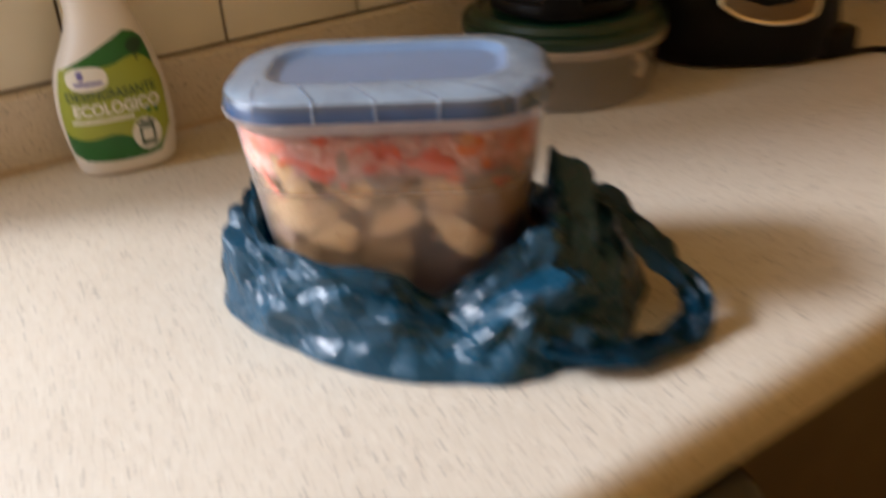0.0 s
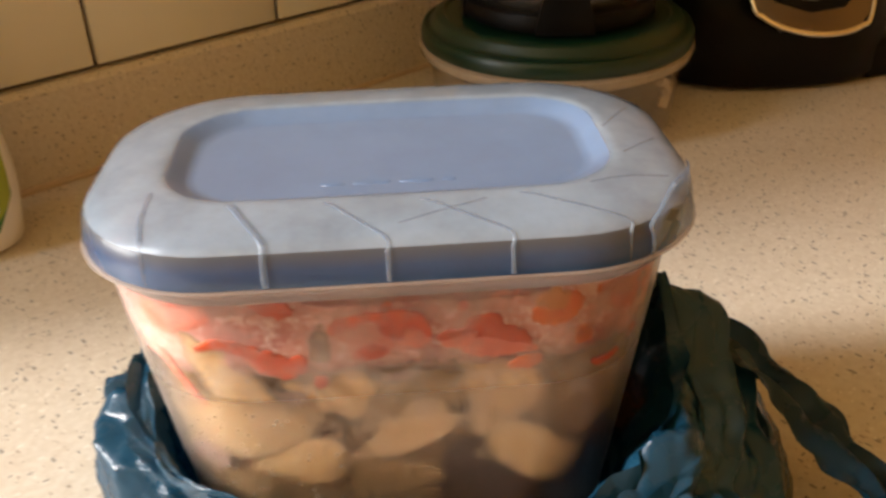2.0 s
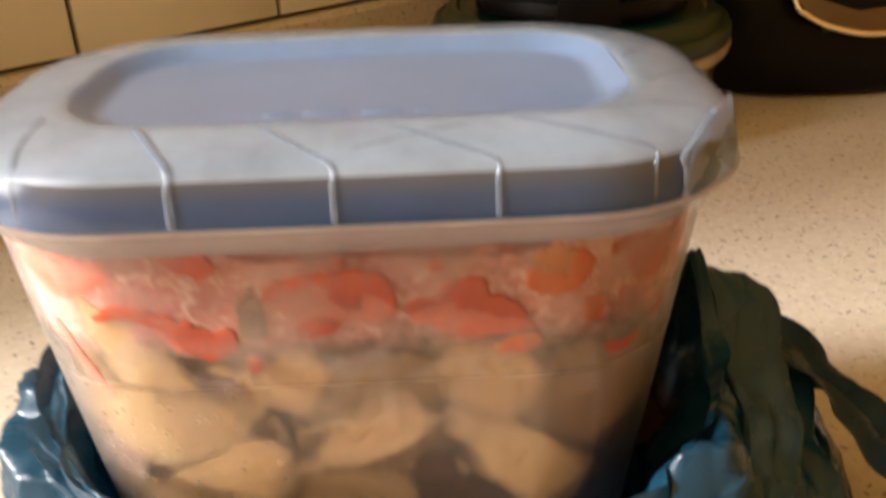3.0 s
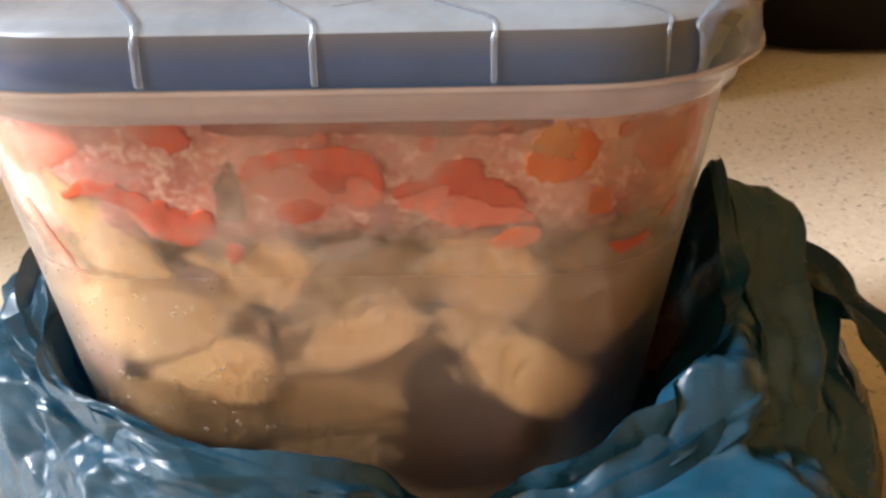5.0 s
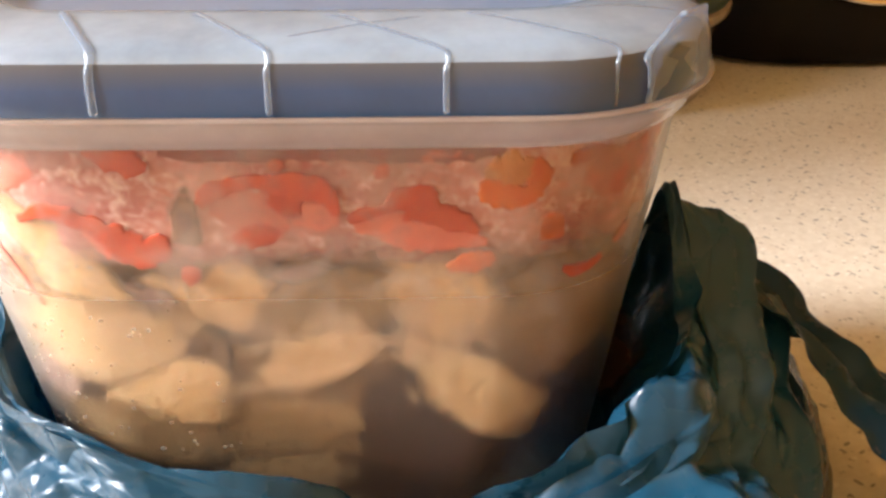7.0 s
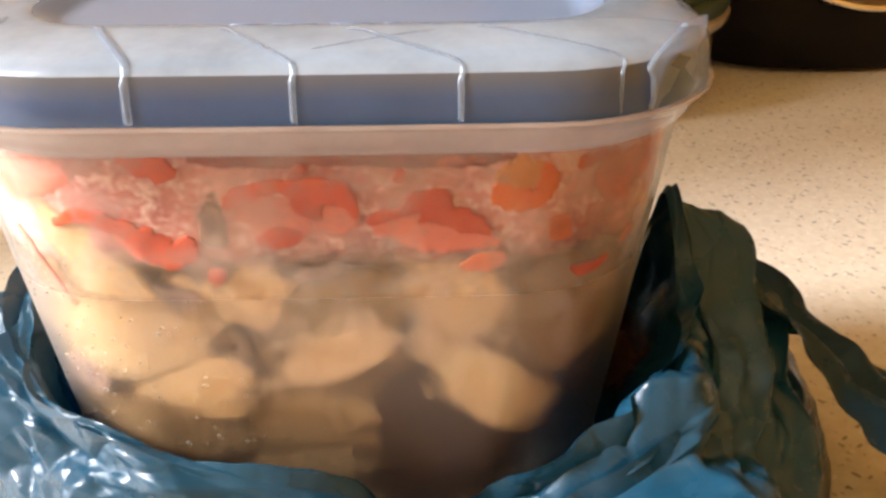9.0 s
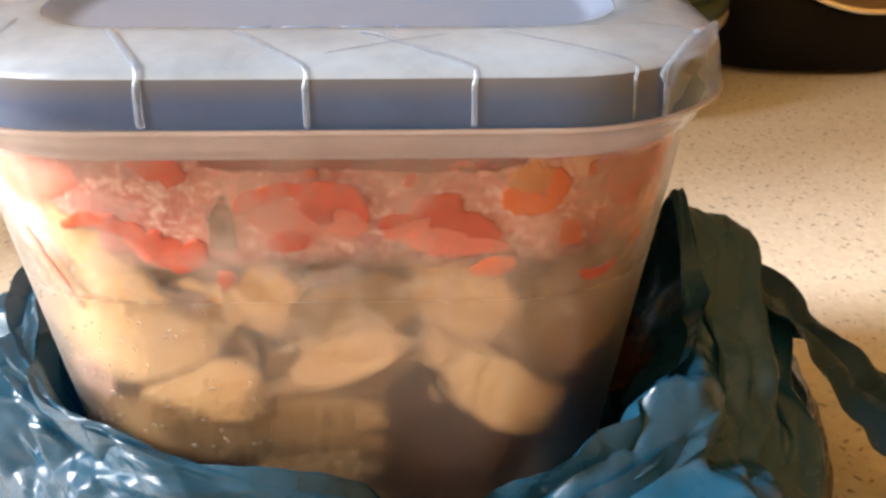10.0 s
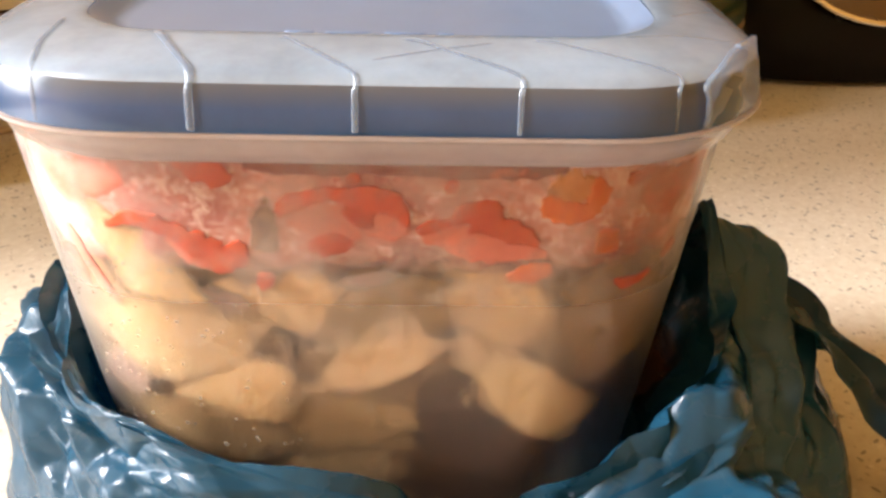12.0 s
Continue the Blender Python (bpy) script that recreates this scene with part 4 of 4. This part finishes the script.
def periodic(th, k):
    t = ((th + 180) % 360) - 180
    n = len(BAGT)
    i = max(j for j in range(n) if BAGT[j][0] <= t + 1e-9)
    g = lambda j: (BAGT[j % n][0] + 360 * (j // n), BAGT[j % n][k])
    (ta, a), (tb, b), (tc, c), (td, d) = g(i - 1), g(i), g(i + 1), g(i + 2)
    s = (t - tb) / (tc - tb)
    m0, m1 = (c - a) / (tc - ta) * (tc - tb), (d - b) / (td - tb) * (tc - tb)
    return (2 * s ** 3 - 3 * s * s + 1) * b + (s ** 3 - 2 * s * s + s) * m0 + (3 * s * s - 2 * s ** 3) * c + (s ** 3 - s * s) * m1


def tub_radius(th, z):
    """How far the tub reaches from the bag's middle in a direction."""
    a, b, r = body_at(max(0, z - TB))
    c, s = math.cos(th), math.sin(th)
    lo, hi = 0.0, 0.14
    for _ in range(16):
        m = (lo + hi) / 2
        x, y = abs(BU + m * c - CB) - (a - r), abs(BV + m * s - CV) - (b - r)
        inside = math.hypot(max(x, 0), max(y, 0)) < r + 0.0012
        lo, hi = (m, hi) if inside else (lo, m)
    return lo


def facets(x, y, seed):
    """Flat triangles between random heights, like crushed foil: from -0.5 to 0.5."""
    i, j = math.floor(x), math.floor(y)
    f, g = x - i, y - j
    h = lambda a, b: noise.cell(Vector((i + a + 0.5 + seed, j + b + 0.5, seed * 3.1))) - 0.5
    if noise.cell(Vector((i + 0.5, j + 0.5, seed + 40.0))) > 0.5:
        return h(0, 0) + (h(1, 0) - h(0, 0)) * f + (h(1, 1) - h(1, 0)) * g if f > g else h(0, 0) + (h(1, 1) - h(0, 1)) * f + (h(0, 1) - h(0, 0)) * g
    return h(0, 0) + (h(1, 0) - h(0, 0)) * f + (h(0, 1) - h(0, 0)) * g if f + g < 1 else h(1, 1) + (h(0, 1) - h(1, 1)) * (1 - f) + (h(1, 0) - h(1, 1)) * (1 - g)


def crumple(arc, h, seed):
    """Crushed film, over the length round the bag and the length up it: long slanting folds, then facets of two sizes."""
    wx, wy = 0.003 * noise.noise(Vector((arc * 34, h * 34, seed))), 0.003 * noise.noise(Vector((arc * 34, h * 34, seed + 9)))
    x, y = arc + 0.55 * h + wx, h - 0.25 * arc + wy
    tot = 0.0
    for k, (fx, fy, w) in enumerate(((7, 20, 0.8), (15, 46, 0.4))):
        n = noise.noise(Vector((x * fx + seed + 3 * k, y * fy, seed * 3 + k)))
        tot += w * (max(0.0, 1 - 2.4 * abs(n)) ** 1.5 - 0.3)
    tot += 1.35 * facets(x * 36, y * 58, 3.0) + 0.55 * facets((x + 0.7 * y) * 80, (y - 0.4 * x) * 92, 11.0) + 0.14 * facets(x * 170 + y * 60, y * 180, 23.0)
    return tot


def make_bag():
    bag = base_at("plastic_bag", TUBM, "crumpled dark blue plastic carrier bag folded down round the tub", "bag")
    NT, NS = 840, 140
    rings = []
    for i in range(NT):
        deg = -180 + 360 * i / NT
        th = radians(deg)
        rc, hc, ro = (periodic(deg, k) for k in (1, 2, 3))
        wf = math.exp(-((deg + 42) / 32) ** 2)
        row = []
        for j in range(NS):
            s = j / (NS - 1)
            if s < 0.30:  # inside, up along the tub
                q = s / 0.30
                z = 0.002 + (hc - 0.004) * q
                rt = tub_radius(th, z) + 0.0035
                r = rt + max(0.0, rc - rt) * q ** (3 - 1.5 * wf) * 0.85
                amp = (0.0040 + 0.0060 * math.exp(-((deg + 15) / 45) ** 2) * max(0.0, math.sin(math.pi * q))) * q
                nrm = (-1, 0)
            elif s < 0.40:  # over the crest
                q = (s - 0.30) / 0.10
                rt = tub_radius(th, hc) + 0.0035
                r0 = rt + max(0.0, rc - rt) * 0.85
                r = r0 + (max(rc, rt + 0.004) + 0.002 + 0.013 * wf - r0) * q
                z = hc - 0.002 + (0.002 + 0.002 * wf) * math.sin(math.pi * q) - 0.008 * wf * q
                amp, nrm = 0.0044 + 0.0036 * wf, (0, 1)
            else:  # down the outside
                q = (s - 0.40) / 0.60
                rt = tub_radius(th, hc) + 0.0035
                r1 = max(rc, rt + 0.004) + 0.002 + 0.013 * wf
                rr = max(ro, r1 + 0.012)
                bulge = 0.5 + 0.25 * noise.noise(Vector((math.cos(th) * 2, math.sin(th) * 2, 3)))
                f = q ** (0.75 + bulge * 0.4)
                r = r1 + (rr - r1) * f
                wr = 0.12 * math.exp(-((deg + 2) / 28) ** 2) + 0.6 * math.exp(-((deg + 50) / 25) ** 2) + 1.4 * math.exp(-((((deg - 180) + 180) % 360 - 180) / 26) ** 2)
                z = 0.0015 + (hc - 0.0035 - 0.008 * wf) * (1 - q ** (1.15 + bulge + 1.6 * wr))
                smooth_front = math.exp(-((deg + 105) / 38) ** 2)
                amp, nrm = (0.0085 - 0.0050 * smooth_front) * (1 - 0.6 * q ** 4) * min(1.0, 0.35 + 0.65 * min(1.0, q / 0.3) + 0.3 * wf * min(1.0, q / 0.15)), (0.8, 0.6)
            p = Vector((r * math.cos(th), r * math.sin(th), z))
            # long folds that run round the tub and slant down, then sharp creases
            fold = noise.noise(Vector((deg * 0.030 + z * 30, z * 75 + deg * 0.02, 1.7))) + 0.6 * noise.noise(Vector((deg * 0.085 - z * 40, z * 40, 4.2)))
            pleat = (1 - abs(2 * ((deg / 13.0 + 0.6 * noise.noise(Vector((deg * 0.05, z * 20, 0)))) % 1) - 1)) - 0.5
            wl = math.exp(-((((deg - 175) + 180) % 360 - 180) / 32) ** 2)
            arc, h = 0.11 * th, s * 0.14
            star = 1.6 * facets((arc + 0.25 * h) * 40, (h - 0.2 * arc) * 46, 31.0) + 1.2 * facets((arc - 0.8 * h) * 76, (h + 0.5 * arc) * 84, 37.0) + 0.7 * facets(arc * 120 + h * 40, h * 130, 43.0)
            d = amp * (0.45 * fold * (1 - wf) + (1 - wf) * crumple(arc, h, 2.0) + 0.8 * wf * star + 0.7 * wl * pleat)
            r += d * nrm[0]
            z += d * nrm[1]
            if s < 0.40:
                r = max(r, tub_radius(th, z) + 0.0016)
            if s >= 0.40:
                r = max(r, tub_radius(th, z) + 0.003)
            z = max(0.0012, z)
            row.append((BU + r * math.cos(th), BV + r * math.sin(th), z))
        rings.append(row)
    bm = loft([[rings[i][j] for i in range(NT)] for j in range(NS)])
    part("bag_film", bm, BAG, bag)
    # bottom film under the tub
    part("bag_bottom", loft([rrect(CU, CV, 0.076, 0.049, 0.036, z) for z in (0.0006, 0.0022)], cap0=True, cap1=True), BAG, bag)

    def strap(path, widths, name, seed, lay):
        path = smooth_path(path, 20)
        n = len(path)
        rows = []
        for i, p in enumerate(path):
            d = (path[min(i + 1, n - 1)] - path[max(i - 1, 0)]).normalized()
            up = Vector((0, 0, 1))
            side = d.cross(up).normalized()
            up = side.cross(d)
            f = i / (n - 1)
            k = f * (len(widths) - 1)
            w = widths[int(k)] + (widths[min(len(widths) - 1, int(k) + 1)] - widths[int(k)]) * (k % 1)
            a = radians(lay[0] + (lay[1] - lay[0]) * f)
            ax, ay = side * math.cos(a) + up * math.sin(a), up * math.cos(a) - side * math.sin(a)
            row = []
            for j in range(29):
                s = j / 28 - 0.5
                h = 0.0022 * math.sin(s * 15 + 3 * noise.noise(Vector((f * 5, seed, 0)))) + 0.003 * noise.noise(Vector((f * 9, s * 5, seed))) + 0.0055 * facets(f * 13 + s * 2, s * 4 + f * 3, seed + 2) + 0.002 * facets(f * 34, s * 9 + f * 5, seed + 7)
                ww = w * (1 + 0.18 * noise.noise(Vector((f * 7, seed, 3))))
                q = p + ax * (s * ww) + ay * h
                row.append((q.x, q.y, max(0.0012, q.z)))
            rows.append(row)
        bm = loft(rows, closed=False)
        bmesh.ops.solidify(bm, geom=bm.faces[:], thickness=0.0005)
        return part(name, bm, BAG, bag, "twisted carrying handle of the bag")

    strap([(0.100, 0.080, 0.082), (0.124, 0.072, 0.070), (0.148, 0.054, 0.056), (0.168, 0.034, 0.042), (0.183, 0.016, 0.026), (0.183, 0.001, 0.015), (0.170, -0.012, 0.010), (0.148, -0.026, 0.010), (0.120, -0.034, 0.014), (0.090, -0.030, 0.020)],
          [0.040, 0.042, 0.040, 0.034, 0.026, 0.020, 0.022, 0.026, 0.030, 0.030], "handle", 1.0, (30, -5))
    strap([(-0.050, 0.105, 0.050), (-0.084, 0.098, 0.046), (-0.104, 0.088, 0.034), (-0.112, 0.074, 0.018), (-0.102, 0.052, 0.006)], [0.030, 0.032, 0.030, 0.028, 0.024], "handle", 5.0, (35, 20))


make_bag()

# ---- round box with a green lid ----
GX, GY = 0.294, 0.828
rb = base_at("round_box", pose(GX, GY, Z0), "clear round plastic box with a dark green lid", "food container")
part("body", loft([circle(0, 0, r, z) for r, z in ((0.088, 0.0005), (0.092, 0.002), (0.0945, 0.02), (0.0965, 0.056), (0.0950, 0.056), (0.0930, 0.02), (0.0905, 0.004))], cap0=True, cap1=True), BOXCLEAR, rb, "see-through box wall")
part("rim", loft([circle(0, 0, r, z) for r, z in ((0.097, 0.0535), (0.102, 0.055), (0.1045, 0.058), (0.1045, 0.0625), (0.102, 0.064), (0.097, 0.064))]), BOXRIM, rb)
gl = part("lid", loft([circle(0, 0, r, z) for r, z in ((0.100, 0.0645), (0.1025, 0.0645), (0.1035, 0.067), (0.1035, 0.073), (0.1020, 0.0755), (0.0985, 0.0770), (0.0970, 0.0775), (0.0955, 0.0785), (0.0935, 0.0830), (0.091, 0.0850), (0.086, 0.0855), (0.084, 0.0835), (0.06, 0.083))], cap0=True, cap1=True), GREENLID, rb, "dark green lid")
part("lid_ridge", loft([circle(0, 0, r, z) for r, z in ((0.1005, 0.0764), (0.1013, 0.0772), (0.1005, 0.0778), (0.0990, 0.0778), (0.0985, 0.0770))]), GREENLID, gl)
tab = tube(bmesh.new(), smooth_path([(0.002, -0.0965, 0.051), (0.010, -0.0965, 0.047), (0.014, -0.0955, 0.038), (0.010, -0.0955, 0.028)], 8), 0.0045)
part("tab", tab, BOXRIM, rb)

# ---- glass jug in its black frame, standing on the green lid ----
jug = base_at("glass_jug", pose(GX, GY, Z0 + 0.0857, 0, 0, -41), "smoked glass jug in a black plastic frame", "jug")
JR = 0.068
part("glass", loft([circle(0, 0, r, z) for r, z in ((0.050, 0.004), (0.060, 0.005), (JR - 0.006, 0.012), (JR - 0.002, 0.05), (JR, 0.20), (JR - 0.003, 0.20), (JR - 0.005, 0.05), (JR - 0.009, 0.014), (0.05, 0.009))], cap0=True, cap1=True), CARAFE, jug)
part("base_ring", loft([circle(0, 0, r, z) for r, z in ((0.066, 0.0), (0.071, 0.001), (0.0725, 0.006), (0.070, 0.012), (0.066, 0.013), (0.064, 0.0))]), BLACK, jug)
part("contents", loft([circle(0, 0, r, z) for r, z in ((0.048, 0.010), (JR - 0.012, 0.016), (JR - 0.009, 0.05), (JR - 0.007, 0.11))], cap0=True, cap1=True), DARK, jug, "dark brown contents")
for ang in (-92, -2, 178, 88):
    st = bmesh.new()
    rows = []
    for z, w, o in ((0.0, 0.021, 0.0052), (0.012, 0.019, 0.0052), (0.03, 0.0145, 0.004), (0.05, 0.013, 0.004), (0.12, 0.013, 0.004), (0.20, 0.013, 0.004)):
        r = JR + 0.001 if z > 0.04 else JR - 0.001
        rows.append([(r - 0.001, -w, z), (r + o * 0.7, -w, z), (r + o, -w * 0.6, z), (r + o, w * 0.6, z), (r + o * 0.7, w, z), (r - 0.001, w, z)])
    part("frame_strap", loft(rows, cap0=True, cap1=True), BLACK, jug).matrix_local = pose(0, 0, 0, 0, 0, ang)
part("top_ring", loft([circle(0, 0, r, z) for r, z in ((JR + 0.001, 0.188), (JR + 0.005, 0.190), (JR + 0.005, 0.204), (JR + 0.001, 0.206), (JR - 0.004, 0.206), (JR - 0.004, 0.201))]), BLACK, jug)
part("handle", tube(bmesh.new(), smooth_path([(JR + 0.003, 0, 0.195), (JR + 0.04, 0, 0.19), (JR + 0.05, 0, 0.14), (JR + 0.04, 0, 0.09), (JR + 0.004, 0, 0.075)], 8), 0.008, 10), BLACK, jug).matrix_local = pose(0, 0, 0, 0, 0, 60)

# ---- blender base ----
KX, KY = 0.530, 0.806
bl = base_at("blender", pose(KX, KY, Z0, 0, 0, -38), "black blender base with a steel control panel", "blender")
body_rings = []
for r, z in ((0.098, 0.003), (0.106, 0.004), (0.110, 0.010), (0.110, 0.035), (0.108, 0.054), (0.107, 0.060), (0.105, 0.075), (0.102, 0.095), (0.098, 0.120), (0.094, 0.145), (0.088, 0.168), (0.080, 0.175)):
    cut = -0.112 + max(0.0, z - 0.057) * 0.84
    body_rings.append([(x, max(y, cut), zz) for x, y, zz in circle(0, 0, r, z, 72, 2.7)])
part("body", loft(body_rings, cap0=True, cap1=True), BLACK, bl)
for a in (45, 135, 225, 315):
    part("rubber_foot", loft([circle(0.085 * math.cos(radians(a)), 0.085 * math.sin(radians(a)), r, z, 16) for r, z in ((0.010, 0.0), (0.010, 0.004))], cap0=True, cap1=True), BLACK, bl)
# the panel: a shield of steel that leans back on the front
shield = [(-0.052, 0.085), (-0.042, 0.020), (-0.034, 0.008), (-0.020, 0.001), (0.0, -0.002), (0.020, 0.001), (0.034, 0.008), (0.042, 0.020), (0.052, 0.085)]


def shield_ring(k, off):
    return [(x * k * 1.14 + 0.004, off, 0.042 + (y - 0.042) * k) for x, y in shield]


tilt = pose(0.004, -0.121, 0.058, -40, 7, 0)
pan = part("control_panel", loft([shield_ring(0.99, 0.012), shield_ring(1.03, 0.010), shield_ring(1.05, 0.003), shield_ring(1.03, 0.0), shield_ring(0.96, -0.001)], cap0=True, cap1=True), CHROME, bl, "brushed steel control panel")
pan.matrix_local = tilt
part("panel_rim", tube(bmesh.new(), smooth_path([(x * 1.05 * 1.14 + 0.004, 0.001, 0.042 + (y - 0.042) * 1.05) for x, y in shield], 6), 0.0022, 8), BRIGHT, pan, "bright polished panel edge")
pad = part("button_pad", loft([[(x, y, z) for x, z in ((-0.040, 0.056), (-0.039, 0.034), (-0.028, 0.020), (0.002, 0.013), (0.030, 0.020), (0.042, 0.034), (0.043, 0.056))] for y in (-0.001, -0.0025)], cap0=True, cap1=True), BLACK, pan)
for x, z in ((-0.027, 0.046), (-0.012, 0.042), (0.001, 0.042), (0.014, 0.042), (0.027, 0.046)):
    part("button", loft([circle(x, z, r, y, 20, 3.0) for r, y in ((0.0048, 0), (0.0048, 1), (0.0036, 1), (0.0036, 0))]), BUTTON, pad)
    o = pad.children[-1]
    for v in o.data.vertices:
        v.co = (v.co.x, -0.0026 - 0.0008 * v.co.z, v.co.y)
part("text_bar", boxed(-0.012, 0.012, -0.0031, -0.0026, 0.027, 0.0285), BUTTON, pad, smooth=False)
part("text_bar", boxed(-0.007, 0.007, -0.0031, -0.0026, 0.0225, 0.0235), BUTTON, pad, smooth=False)
part("collar", loft([circle(0, 0, r, z) for r, z in ((0.056, 0.1755), (0.058, 0.177), (0.054, 0.21), (0.050, 0.21))], cap0=True, cap1=True), CHROME, bl, "steel jar collar")
cord = base_at("cable", pose(0, 0, 0), "black power cord lying on the worktop", "cable")
part("cord", tube(bmesh.new(), smooth_path([(0.600, 0.745, Z0 + 0.006), (0.590, 0.700, Z0 + 0.0036), (0.560, 0.685, Z0 + 0.0036), (0.600, 0.672, Z0 + 0.0036), (0.640, 0.640, Z0 + 0.0036), (0.760, 0.660, Z0 + 0.0036)], 8), 0.0034), BLACK, cord)

plug = base_at("power_plug", pose(0.552, 0.694, Z0, 0, 0, -20), "black plug of the power cord lying on the worktop", "plug")
part("body", boxed(-0.016, 0.030, -0.013, 0.015, 0.0005, 0.034, 0.007, 3), BLACK, plug)
for y in (-0.006, 0.008):
    part("pin", tube(bmesh.new(), [(-0.017, y, 0.016), (-0.028, y, 0.016), (-0.035, y, 0.016)], 0.0022), CHROME, plug, "steel pin")

# ---- wall tiles ----
PITCH, GAP = 0.15, 0.003
tile_bm = boxed(-(PITCH - GAP) / 2, (PITCH - GAP) / 2, -0.006, 0.002, -(PITCH - GAP) / 2, (PITCH - GAP) / 2, 0.0012, 2)
tile_me = bpy.data.meshes.new("tile")
tile_bm.to_mesh(tile_me)
tile_bm.free()
tile_me.materials.append(TILE)
tile_me.polygons.foreach_set("use_smooth", [True] * len(tile_me.polygons))
tile_me.set_sharp_from_angle(angle=radians(50))
for r in range(4):
    for c in range(-13, 5):
        x, z = (c + 0.5) * PITCH, 0.9615 + (r + 0.5) * PITCH
        if x - PITCH / 2 < WX1 - 0.001:
            continue
        ob = new("tile", tile_me)
        ob.parent = wall_north
        ob.location = (x, Y1 - 0.001 + random.uniform(-0.0004, 0.0004), z)
        ob.rotation_euler = (radians(random.uniform(-0.25, 0.25)), 0, radians(random.uniform(-0.25, 0.25)))
